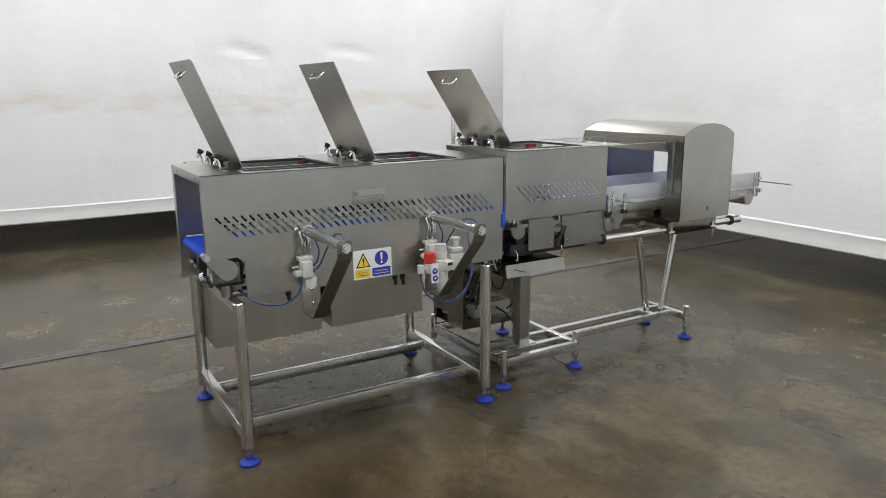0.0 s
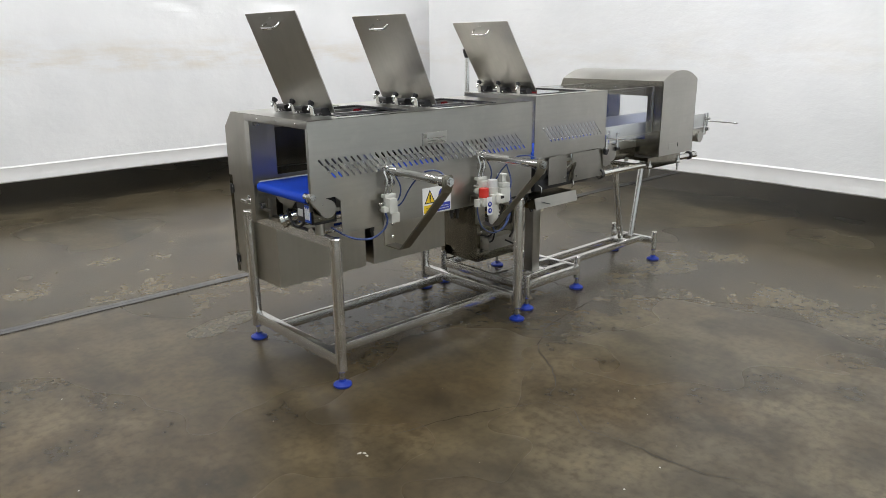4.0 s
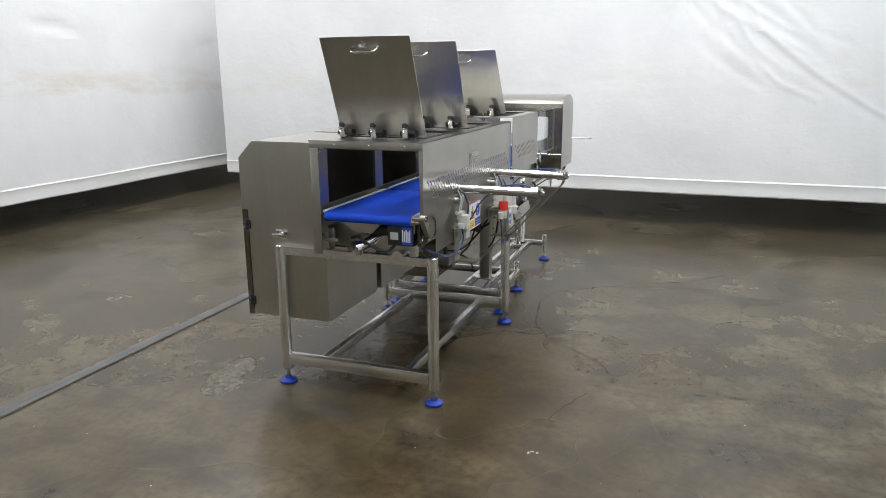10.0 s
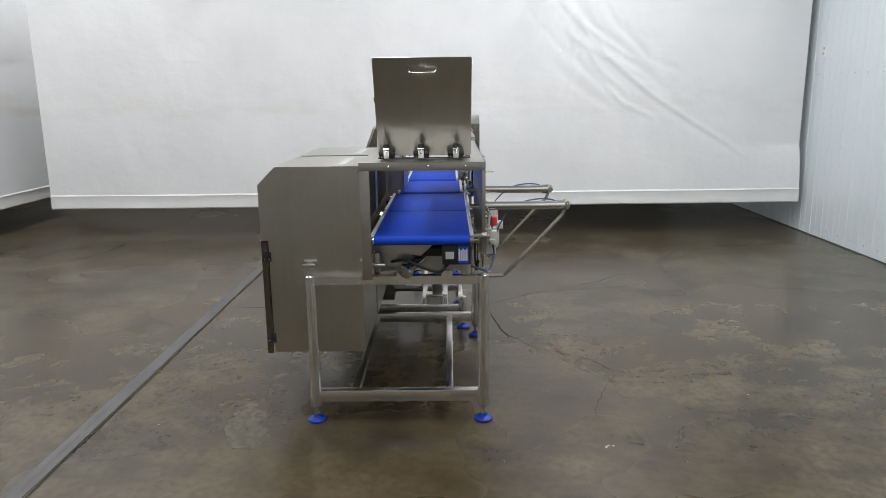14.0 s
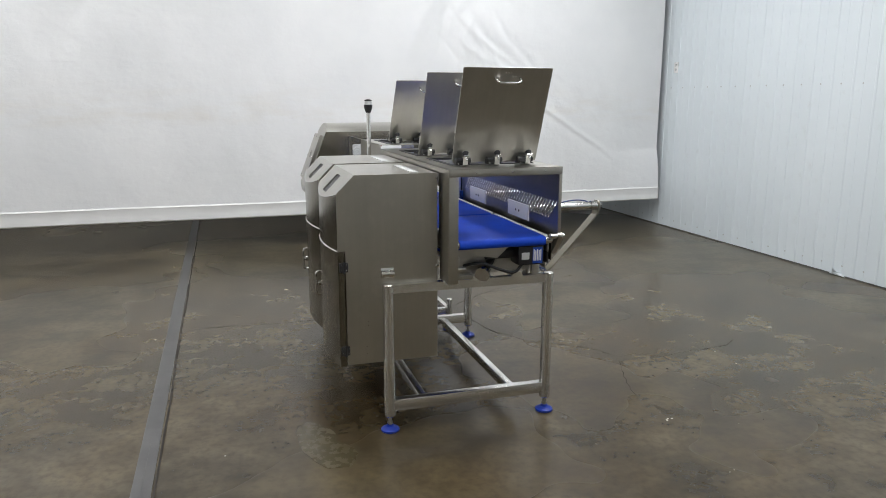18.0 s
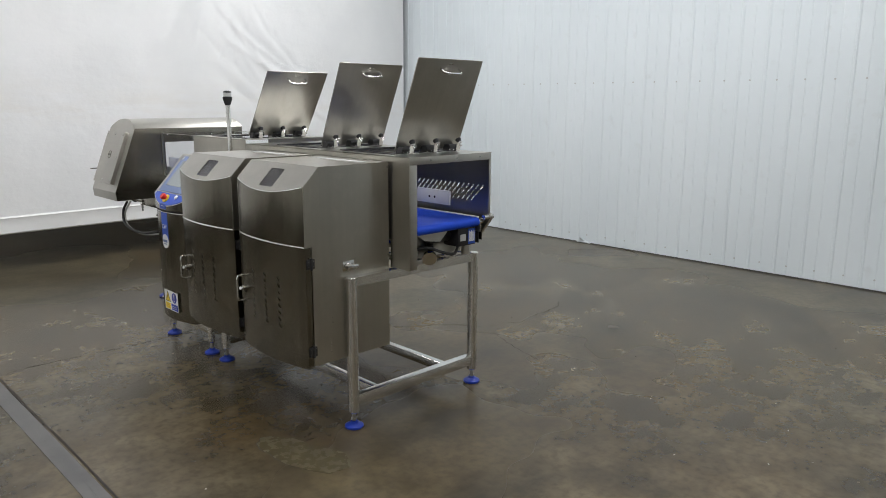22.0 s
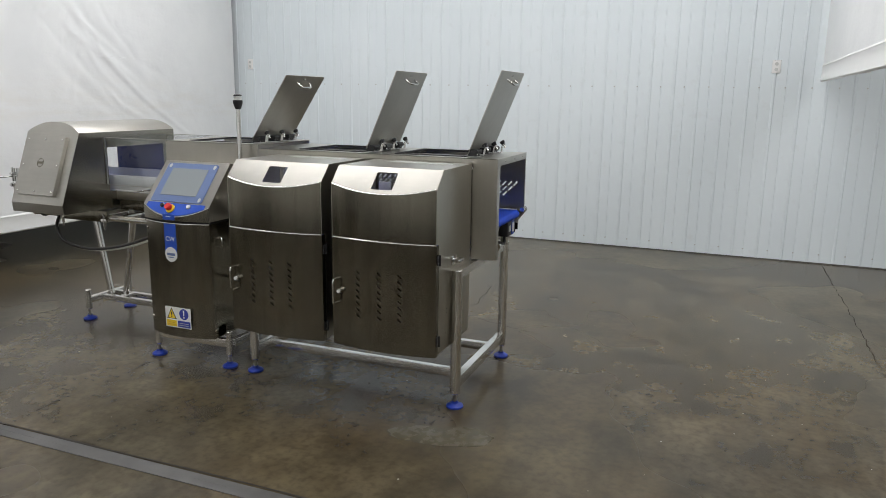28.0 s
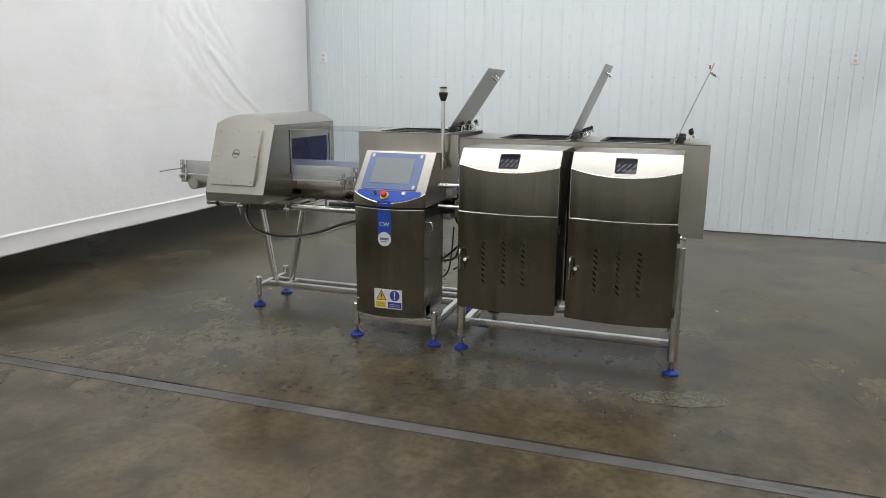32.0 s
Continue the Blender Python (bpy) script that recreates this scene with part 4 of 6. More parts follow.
# ---- reject pushers on the front ----
def reject_pusher(px):
    ob = thing("reject_pusher", (px, 2.72, 0.60), "chrome air cylinder on a bent flat steel bracket", "air cylinder", "reject pushers", shift=INFEED)
    bm = B()
    tube(bm, (px, 2.775, 0.955), (px, 2.395, 0.955), 0.0205, 24)
    part("cylinder", bm, CHROME, ob)
    for y0, y1 in ((2.748, 2.775), (2.368, 2.405)):
        bm = B()
        tube(bm, (px, y0, 0.955), (px, y1, 0.955), 0.0255, 24)
        part("end_cap", bm, CHROME, ob)
    bm = B()
    tube(bm, (px, 2.349, 0.955), (px, 2.364, 0.955), 0.0205, 6)
    tube(bm, (px, 2.343, 0.955), (px, 2.350, 0.955), 0.012, 14)
    part("nut", bm, CHROME, ob, "chrome end nut")
    bm = B()
    # flat bar with rounded corners: down from the outer end, then back to the mounting plate
    prof = [(2.364, 0.982), (2.364, 0.974), (2.364, 0.935), (2.376, 0.905), (2.650, 0.612), (2.664, 0.602), (2.766, 0.602)]
    t = 0.006
    rings = []
    for i, (y, z) in enumerate(prof):
        a = Vector((0, *prof[max(i - 1, 0)]))
        b = Vector((0, *prof[min(i + 1, len(prof) - 1)]))
        d = (b - a).normalized()
        nn = Vector((0, -d.z, d.y)) * t
        p = Vector((px, y, z))
        w = 0.020 if i == 0 else 0.029
        rings.append([bm.verts.new(q) for q in (p + Vector((-w, 0, 0)), p + Vector((w, 0, 0)), p + Vector((w, 0, 0)) + nn, p + Vector((-w, 0, 0)) + nn)])
    for p, q in zip(rings, rings[1:]):
        for i in range(4):
            bm.faces.new((p[i], p[(i + 1) % 4], q[(i + 1) % 4], q[i]))
    bm.faces.new(rings[0]), bm.faces.new(rings[-1])
    part("bracket_arm", bm, STEEL_ARM, ob, "bent flat steel bracket arm", 20)
    bm = B()
    box(bm, px - 0.033, px + 0.033, 2.764, 2.772, 0.600, 0.765, 0.002)
    mp = part("mounting_plate", bm, STEEL_UP, ob)
    for z in (0.64, 0.70):
        bolt(mp, (px + 0.012, 2.764, z), (0, -1, 0), 1.2)
    bm = B()
    tube(bm, (px, 2.775, 0.900), (px, 2.745, 0.900), 0.020, 18)
    part("rod_guide", bm, CHROME, ob)
    # clevis: two bright bowed bars under the cylinder's inner end
    for dx in (-0.036, -0.008):
        bm = B()
        rod(bm, [(px + dx, 2.752, 0.955), (px + dx + 0.006, 2.738, 0.915), (px + dx, 2.742, 0.870), (px + dx - 0.004, 2.746, 0.838)], 0.0075, 6, 10)
        part("clevis_bar", bm, CHROME, ob)
    bm = B()
    box(bm, px - 0.052, px + 0.010, 2.726, 2.760, 0.836, 0.852, 0.003)
    part("clevis_foot", bm, CREAM, ob)
    # flow valve with blue hoses
    bm = B()
    box(bm, px - 0.046, px - 0.002, 2.700, 2.750, 0.768, 0.836, 0.004)
    box(bm, px - 0.034, px + 0.014, 2.706, 2.752, 0.722, 0.767, 0.003)
    box(bm, px - 0.072, px - 0.046, 2.710, 2.738, 0.775, 0.800, 0.004)
    v = part("valve", bm, CREAM, ob, "white plastic air valve")
    for z in (0.785, 0.812):
        for a, b in ((-0.080, -0.045), (-0.010, 0.020)):
            bm = B()
            tube(bm, (px + a, 2.74, z), (px + b, 2.74, z), 0.007, 10)
            part("fitting", bm, CHROME, v)
    bm = B()
    rod(bm, [(px + 0.004, 2.720, 0.790), (px + 0.026, 2.700, 0.815), (px + 0.046, 2.660, 0.890), (px + 0.048, 2.58, 0.958), (px + 0.040, 2.50, 0.980), (px + 0.026, 2.435, 0.980), (px + 0.010, 2.395, 0.966)], 0.0036)
    part("hose", bm, BLUE_HOSE, ob, "blue air hose")
    bm = B()
    rod(bm, [(px + 0.004, 2.728, 0.812), (px + 0.024, 2.722, 0.828), (px + 0.034, 2.722, 0.880), (px + 0.014, 2.745, 0.948)], 0.0036)
    part("hose", bm, BLUE_HOSE, ob, "blue air hose")
    return ob


reject_pusher(1.010)
reject_pusher(1.610)
loose = thing("air_hose", (0.90, 2.74, 0.63), "looped blue air hose hanging below the front panel", "air hose", "air hoses", shift=INFEED)
bm = B()
rod(bm, [(0.952, 2.722, 0.776), (0.958, 2.716, 0.735), (0.940, 2.722, 0.695), (0.890, 2.738, 0.664), (0.820, 2.750, 0.668), (0.765, 2.775, 0.692), (0.735, 2.84, 0.722)], 0.0046, 10)
part("hose", bm, BLUE_HOSE, loose)


def warning_sign(x0, y, z0, base, face, shift, w=0.186, h=0.130):
    """A white warning label: yellow triangle, blue disc, two blocks of print. face: -1 looks to -y, 1 to +y."""
    ob = thing("warning_sign", base, "white label with a yellow warning triangle and a blue mandatory disc", "warning label", "warning labels", shift=shift)
    put = lambda e: (lambda u, v, d: Vector((x0 + (u if face < 0 else w - u), y + face * (e - d), z0 + v)))

    def flat(outline, holes, e, mat, name, label="", par=None):
        bm = B()
        sheet(bm, outline, holes, put(e), 0.0012)
        return part(name, bm, mat, par or ob, label, 20)
    flat(rect(0, w, 0, h, 0.003), [], 0.0015, WHITE, "label_sheet")
    s = w / 0.186
    tri = [(0.012 * s, 0.052 * s), (0.082 * s, 0.052 * s), (0.047 * s, 0.120 * s)]
    flat(tri, [], 0.0023, BLACK, "triangle_edge")
    flat([(0.020 * s, 0.0565 * s), (0.074 * s, 0.0565 * s), (0.047 * s, 0.109 * s)], [], 0.0031, YELLOW, "triangle")
    flat([(0.044 * s, 0.071 * s), (0.050 * s, 0.071 * s), (0.0515 * s, 0.094 * s), (0.0425 * s, 0.094 * s)], [], 0.0039, BLACK, "exclamation_bar")
    flat(disc(0.047 * s, 0.0645 * s, 0.0035 * s, 10), [], 0.0039, BLACK, "exclamation_dot")
    flat(disc(0.136 * s, 0.086 * s, 0.033 * s, 28), [], 0.0023, NAVY, "disc")
    flat([(0.133 * s, 0.077 * s), (0.139 * s, 0.077 * s), (0.1415 * s, 0.110 * s), (0.1305 * s, 0.110 * s)], [], 0.0031, WHITE, "exclamation_bar")
    flat(disc(0.136 * s, 0.067 * s, 0.0055 * s, 12), [], 0.0031, WHITE, "exclamation_dot")
    yb = flat(rect(0.008 * s, 0.080 * s, 0.006 * s, 0.044 * s), [], 0.0023, YELLOW, "print_block", "yellow block with lines of print")
    nb = flat(rect(0.090 * s, 0.180 * s, 0.006 * s, 0.044 * s), [], 0.0023, NAVY, "print_block", "blue block with lines of print")
    for k, (a, b) in enumerate(((0.018, 0.070), (0.022, 0.066))):
        flat(rect(a * s, b * s, (0.016 + 0.012 * k) * s, (0.0188 + 0.012 * k) * s), [], 0.0031, BRASS, "print_line", "", yb)
        flat(rect((0.098 + 0.004 * k) * s, (0.172 - 0.004 * k) * s, (0.016 + 0.012 * k) * s, (0.0190 + 0.012 * k) * s), [], 0.0031, GREY, "print_line", "", nb)
    return ob


warning_sign(1.220, GY0 - 0.001, 0.707, (1.31, GY0, 0.707), -1, INFEED)

# ---- compressed-air unit ----
air = thing("air_regulator", (1.61, 2.72, 0.60), "white air regulator with a red shut-off knob and a paper tag", "air regulator")
bm = B()
box(bm, 1.528, 1.570, 2.664, 2.708, 0.740, 0.786, 0.006)
part("body", bm, CREAM, air, "white shut-off valve body")
bm = B()
tube(bm, (1.549, 2.686, 0.786), (1.549, 2.686, 0.832), 0.0255, 20, 0.0240)
part("shut_off_knob", bm, RED, air, "red shut-off knob")
bm = B()
box(bm, 1.574, 1.640, 2.650, 2.712, 0.742, 0.800, 0.010)
tube(bm, (1.606, 2.680, 0.800), (1.606, 2.680, 0.812), 0.027, 20)
part("body", bm, CREAM, air, "white regulator body")
bm = B()
tube(bm, (1.606, 2.680, 0.812), (1.606, 2.680, 0.834), 0.029, 22)
part("collar", bm, CREAM, air)
bm = B()
tube(bm, (1.606, 2.680, 0.834), (1.606, 2.680, 0.868), 0.0265, 22, 0.0245)
part("pressure_knob", bm, GREY, air, "grey ribbed pressure knob")
bm = B()
lathe(bm, [(0.014, 0.640), (0.023, 0.650), (0.027, 0.700), (0.027, 0.744)], (1.606, 2.672, 0))
bowl = part("bowl", bm, CREAM, air, "white filter bowl")
for k in range(3):
    bm = B()
    box(bm, 1.612, 1.622, 2.6435, 2.6475, 0.672 + 0.018 * k, 0.680 + 0.018 * k)
    part("sight_slot", bm, GREY, bowl)
bm = B()
box(bm, 1.646, 1.716, 2.655, 2.715, 0.742, 0.822, 0.009)
box(bm, 1.652, 1.712, 2.655, 2.715, 0.822, 0.846, 0.007)
part("body", bm, CREAM, air, "white soft-start valve body")
bm = B()
box(bm, 1.668, 1.698, 2.672, 2.702, 0.846, 0.878, 0.004)
box(bm, 1.662, 1.704, 2.668, 2.706, 0.878, 0.890, 0.003)
part("valve_head", bm, CREAM, air)
bm = B()
box(bm, 1.598, 1.640, 2.624, 2.651, 0.754, 0.798, 0.006)
gauge = part("gauge", bm, CREAM, air, "white square pressure gauge")
bm = B()
box(bm, 1.608, 1.632, 2.6225, 2.6245, 0.778, 0.791)
part("display", bm, DARK, gauge, "small dark display")
bm = B()
tube(bm, (1.505, 2.689, 0.744), (1.505, 2.689, 0.780), 0.015, 14)
tube(bm, (1.505, 2.689, 0.762), (1.530, 2.687, 0.762), 0.011, 12)
part("elbow", bm, CREAM, air)
bm = B()
sheet(bm, rect(1.538, 1.576, 0.700, 0.790, 0.003), [], lambda u, v, d: Vector((u, 2.652 - 0.04 * (0.765 - v) + d, v)), 0.001)
tag = part("tag", bm, WHITE, air, "white paper tag with two blue pictograms")
for z in (0.721, 0.754):
    bm = B()
    sheet(bm, disc(1.557, z, 0.0135), [disc(1.558, z + 0.001, 0.0055, 10)], lambda u, v, d: Vector((u, 2.6505 - 0.04 * (0.765 - v) + d, v)), 0.001)
    part("pictogram", bm, NAVY, tag)
bm = B()
box(bm, 1.53, 1.715, 2.706, 2.768, 0.782, 0.788, 0.002)
box(bm, 1.53, 1.715, 2.762, 2.768, 0.740, 0.782, 0.002)
part("bracket", bm, STEEL, air)
for pts in ([(1.506, 2.689, 0.745), (1.508, 2.685, 0.700), (1.545, 2.690, 0.630), (1.645, 2.705, 0.580), (1.745, 2.715, 0.600), (1.795, 2.722, 0.690), (1.812, 2.75, 0.775)],
            [(1.606, 2.672, 0.642), (1.612, 2.675, 0.610), (1.665, 2.690, 0.588), (1.745, 2.715, 0.612), (1.82, 2.75, 0.690), (1.84, 2.80, 0.745)],
            [(1.714, 2.69, 0.800), (1.750, 2.69, 0.806), (1.785, 2.72, 0.850), (1.795, 2.762, 0.920)]):
    bm = B()
    rod(bm, pts, 0.0040, 10)
    part("hose", bm, BLUE_HOSE, air, "blue air hose")

# ---- drive cabinets on the rear ----
CY, BOW = 3.782, 0.034


def bow(u):
    return BOW * (1 - (2 * u - 1) ** 2)


def drive_cabinet(x0, x1, label):
    ob = thing("drive_cabinet", ((x0 + x1) / 2, 3.56, 0.31), label, "cabinet", "drive cabinets", shift=DRIVES)
    W = x1 - x0
    side = [(3.322, 0.318), (3.748, 0.318), (3.748, 0.852), (CY, 0.852), (CY, 1.106), (3.702, 1.187), (3.322, 1.187)]
    for x, s, nm in ((x0, 1, "side_panel"), (x1, -1, "side_panel")):
        bm = B()
        sheet(bm, side, [], lambda u, v, d: Vector((x + s * d, u, v)), 0.003)
        part(nm, bm, STEEL_UP, ob, "", 25)
    # hood: bowed front, chamfer with a window, flat top
    us = sorted({k / 16 for k in range(17)} | {0.40, 0.60})
    bm = B()
    put = lambda u, v, d: Vector((x0 + 0.0035 + u * (W - 0.007), CY + bow(u) - d, v))
    rim = lambda u: 1.187 - (CY + bow(u) - 3.702)
    out = [(u, 0.853) for u in us] + [(u, rim(u)) for u in reversed(us)]
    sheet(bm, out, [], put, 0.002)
    part("hood_front", bm, STEEL_SHADED, ob, "bowed hood front")
    bm = B()
    along = lambda u, v, d: Vector((x0 + 0.0035 + u * (W - 0.007), 3.702 + (CY + bow(u) - 3.702) * v - 0.7 * d, 1.187 - (CY + bow(u) - 3.702) * v - 0.7 * d))
    out = [(u, 1.0) for u in us] + [(u, 0.0) for u in reversed(us)]
    sheet(bm, out, [rect(0.40, 0.60, 0.20, 0.84, 0.03)], along, 0.002)
    part("hood_chamfer", bm, STEEL, ob, "sloping bright hood edge")
    bm = B()
    sheet(bm, rect(0.392, 0.608, 0.17, 0.87, 0.03), [], lambda u, v, d: along(u, v, d + 0.003), 0.002)
    w = part("window", bm, WINDOW, ob, "small smoked window")
    w.visible_shadow = False
    bm = B()
    box(bm, x0 + 0.0035, x1 - 0.0035, 3.322, 3.702, 1.184, 1.187)
    part("hood_top", bm, STEEL, ob)
    bm = B()
    box(bm, x0 + W * 0.12, x0 + W * 0.76, 3.395, 3.432, 1.187, 1.189)
    part("print_strip", bm, GREY, ob, "pale strip of small print")
    bm = B()
    box(bm, x0 + 0.0035, x1 - 0.0035, 3.322, 3.745, 0.318, 0.321)
    box(bm, x0 + 0.0035, x1 - 0.0035, 3.322, 3.325, 0.321, 0.690)
    part("lower_shell", bm, STEEL_UP, ob)
    # Brighter steel rods along the bends put the edge highlight into the colour.
    bm = B()
    sweep(bm, [Vector((x0 + 0.003 + u * (W - 0.006), CY + bow(u) - 0.0005, 0.8505)) for u in us], 0.0042, 8)
    part("lip", bm, TUBE, ob, "folded edge between hood and door, its highlight in bright steel")
    bm = B()
    sweep(bm, [Vector((x0 + 0.004 + u * (W - 0.008), CY + bow(u) - 0.0015, rim(u) - 0.001)) for u in us], 0.0032, 8)
    part("rim", bm, TUBE, ob, "rounded edge of the hood, its highlight in bright steel")
    # door with three columns of slanted slots
    bm = B()
    slots = [slot(x, 0.480 + 0.0305 * k + dz, 0.026, 0.0085, 52) for x, dz in ((x0 + 0.172, 0.0), (x0 + 0.277, 0.002), (x0 + 0.392, 0.0)) for k in range(8)]
    slots = [[((a - x0) / W, b) for a, b in s] for s in slots]
    dput = lambda u, v, d: Vector((x0 + u * W, CY + bow(u) - d, v))
    out = [(u, 0.312) for u in us] + [(u, 0.848) for u in reversed(us)]
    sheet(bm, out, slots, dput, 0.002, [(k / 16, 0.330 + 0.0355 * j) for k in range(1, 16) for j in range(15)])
    door = part("door", bm, STEEL_SHADED, ob, "bowed slotted door", 25)
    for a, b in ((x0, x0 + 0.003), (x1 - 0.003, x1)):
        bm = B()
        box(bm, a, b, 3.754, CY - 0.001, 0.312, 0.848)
        part("door_edge", bm, STEEL_SHADED, door)
    bm = B()
    hx = x1 - 0.022
    rod(bm, [(hx, CY - 0.002, 0.645), (hx, CY + 0.028, 0.645), (hx, CY + 0.038, 0.632), (hx, CY + 0.038, 0.59), (hx, CY + 0.038, 0.538), (hx, CY + 0.028, 0.525), (hx, CY - 0.002, 0.525)], 0.0055, 4, 10)
    part("handle", bm, CHROME, door, "bent rod handle")
    bm = B()
    sheet(bm, rect(hx - 0.030, hx + 0.018, 0.518, 0.652, 0.02), [], lambda u, v, d: Vector((u, CY + 0.006 - d, v)), 0.006)
    part("handle_plate", bm, STEEL_SHADED, door)
    bm = B()
    tube(bm, (hx - 0.026, CY + 0.004, 0.590), (hx - 0.026, CY + 0.028, 0.590), 0.013, 14)
    tube(bm, (hx - 0.026, CY + 0.028, 0.590), (hx - 0.030, CY + 0.040, 0.592), 0.008, 12)
    part("lock", bm, CHROME, door)
    bm = B()
    box(bm, hx - 0.036, hx - 0.004, CY + 0.004, CY + 0.018, 0.570, 0.588, 0.004)
    part("lock_lever", bm, BLACK, door)
    for z in (0.388, 0.778):
        bm = B()
        box(bm, x0 - 0.006, x0 + 0.002, 3.738, 3.778, z - 0.022, z + 0.022, 0.003)
        tube(bm, (x0 - 0.007, 3.757, z - 0.026), (x0 - 0.007, 3.757, z + 0.026), 0.006, 10)
        h = part("hinge", bm, BLACK, ob, "black hinge")
        for dy in (-0.012, 0.012):
            for dz in (-0.012, 0.012):
                bolt(h, (x0 - 0.006, 3.757 + dy, z + dz), (-1, 0, 0), 0.45)
    for y, z in ((3.65, 0.50), (3.65, 0.52), (3.66, 0.365), (3.66, 0.40)):
        bolt(ob, (x0, y, z), (-1, 0, 0), 0.4)
    for z in (0.76, 1.165):
        bm = B()
        box(bm, x0 - 0.010, x0 - 0.001, 3.318, 3.332, z - 0.006, z + 0.006, 0.002)
        part("catch", bm, CHROME, ob)
    return ob


C1 = drive_cabinet(0.737, 1.280, "brushed stainless drive cabinet with a bowed slotted door and rod handle")
C2 = drive_cabinet(1.336, 1.879, "brushed stainless drive cabinet beside the control console")
bm = B()
tube(bm, (0.737, 3.560, 0.742), (0.712, 3.560, 0.742), 0.012, 12)
box(bm, 0.694, 0.716, 3.532, 3.592, 0.734, 0.752, 0.004)
box(bm, 0.733, 0.738, 3.530, 3.590, 0.720, 0.764, 0.001)
part("side_latch", bm, CHROME, C1)
# Near-black plate added for the shade in the gap between the cabinets.
gap = thing("mounting_plate", (1.308, 3.45, 0.60), "near-black plate added as the shade between the two cabinets", "mounting plate", shift=DRIVES)
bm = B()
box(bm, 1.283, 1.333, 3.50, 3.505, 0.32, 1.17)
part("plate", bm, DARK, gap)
bm = B()
box(bm, 1.2835, 1.3325, 3.30, 3.50, 0.62, 0.63)
part("tie_bar", bm, STEEL, gap)

# ---- checkweigher stand ----
cw = thing("machine_stand", (2.34, 3.2, 0), "low stainless tube stand with a square column under the weighing belt", "machine stand", "machine stands", shift=(0, 0, 0.020))
POSTS = ((2.084, 2.846), (2.604, 2.874), (2.598, 3.570), (2.084, 3.572))
for px, py in POSTS:
    leg(cw, px, py, 0.194, 0.0195, 0.054)
for y in (2.861, 3.556):
    rail(cw, 2.082, 2.595, y - 0.016, y + 0.016, 0.092, 0.140)
for x in (2.082, 2.595):
    rail(cw, x - 0.016, x + 0.016, 2.878, 3.539, 0.092, 0.139)
rail(cw, 2.099, 2.578, 2.95, 2.985, 0.098, 0.138)
bm = B()
box(bm, 2.293, 2.363, 2.986, 3.056, 0.143, 0.700, 0.006)
part("column", bm, STEEL, cw, "square brushed steel column")
bm = B()
box(bm, 2.270, 2.386, 2.955, 3.10, 0.138, 0.146, 0.002)
box(bm, 2.099, 2.578, 3.09, 3.125, 0.098, 0.138, 0.003)
part("column_foot", bm, TUBE, cw)
bm = B()
box(bm, 2.09, 2.60, 2.90, 3.25, 0.695, 0.735, 0.004)
part("load_bridge", bm, STEEL, cw)
# drip tray: a sloping sheet with a folded front and end
bm = B()
sheet(bm, [(2.735, 0.614), (2.748, 0.676), (2.751, 0.676), (2.739, 0.614)], [], lambda u, v, d: Vector((2.018 + d, u, v)), 0.372)
part("drip_tray", bm, STEEL, cw, "sloping steel drip tray")
bm = B()
sheet(bm, [(2.742, 0.616), (3.03, 0.616), (3.03, 0.667), (2.753, 0.667)], [], lambda u, v, d: Vector((2.020 + d, u, v)), 0.003)
part("tray_end", bm, STEEL_SHADED, cw)
# Tray top in the darkened steel: the shade over it is in its colour.
bm = B()
box(bm, 2.024, 2.386, 2.752, 3.03, 0.668, 0.672)
part("tray_top", bm, STEEL_SHADED, cw)
bm = B()
rod(bm, [(2.060, 2.732, 0.655), (2.10, 2.728, 0.642), (2.135, 2.731, 0.632)], 0.0025, 4, 6)
part("tray_clip", bm, BLACK, cw)
# upper rail and two skirt plates with a lever between them
bm = B()
box(bm, 2.075, 2.728, 2.806, 2.816, 0.840, 0.858, 0.002)
part("upper_rail", bm, STEEL, cw)
bm = B()
sheet(bm, rect(2.196, 2.362, 0.720, 0.880, 0.003), [], lambda u, v, d: Vector((u, 2.798 + d, v)), 0.004)
part("skirt_plate", bm, STEEL, cw)
bm = B()
sheet(bm, [(2.432, 0.714), (2.718, 0.714), (2.718, 0.882), (2.412, 0.880), (2.412, 0.812), (2.432, 0.795)], [], lambda u, v, d: Vector((u, 2.798 + d, v)), 0.004)
part("skirt_plate", bm, STEEL, cw)
bm = B()
sheet(bm, [(2.372, 0.728), (2.396, 0.728), (2.400, 0.775), (2.425, 0.812), (2.428, 0.830), (2.405, 0.818), (2.385, 0.795), (2.376, 0.770)], [], lambda u, v, d: Vector((u, 2.780 + d, v)), 0.012)
part("lever", bm, STEEL_SHADED, cw, "dark bent release lever")
bm = B()
tube(bm, (2.386, 2.790, 0.862), (2.386, 2.790, 0.886), 0.006, 10)
part("lever_pin", bm, CHROME, cw)
for x in (2.342, 2.452):
    bolt(cw, (x, 2.798, 0.745), (0, -1, 0), 1.0)
# drop-shaped roller cover in the gap, and its clamp
bm = B()
teardrop(bm, 2.132, 0.828, 0.040, -0.040, 0.040, 0.016, 2.796, 0.014)
part("roller_cover", bm, STEEL, cw, "drop-shaped roller cover")
bm = B()
tube(bm, (2.160, 2.815, 0.795), (2.160, 2.90, 0.795), 0.040, 20)
part("belt_roller", bm, BLACK, cw)
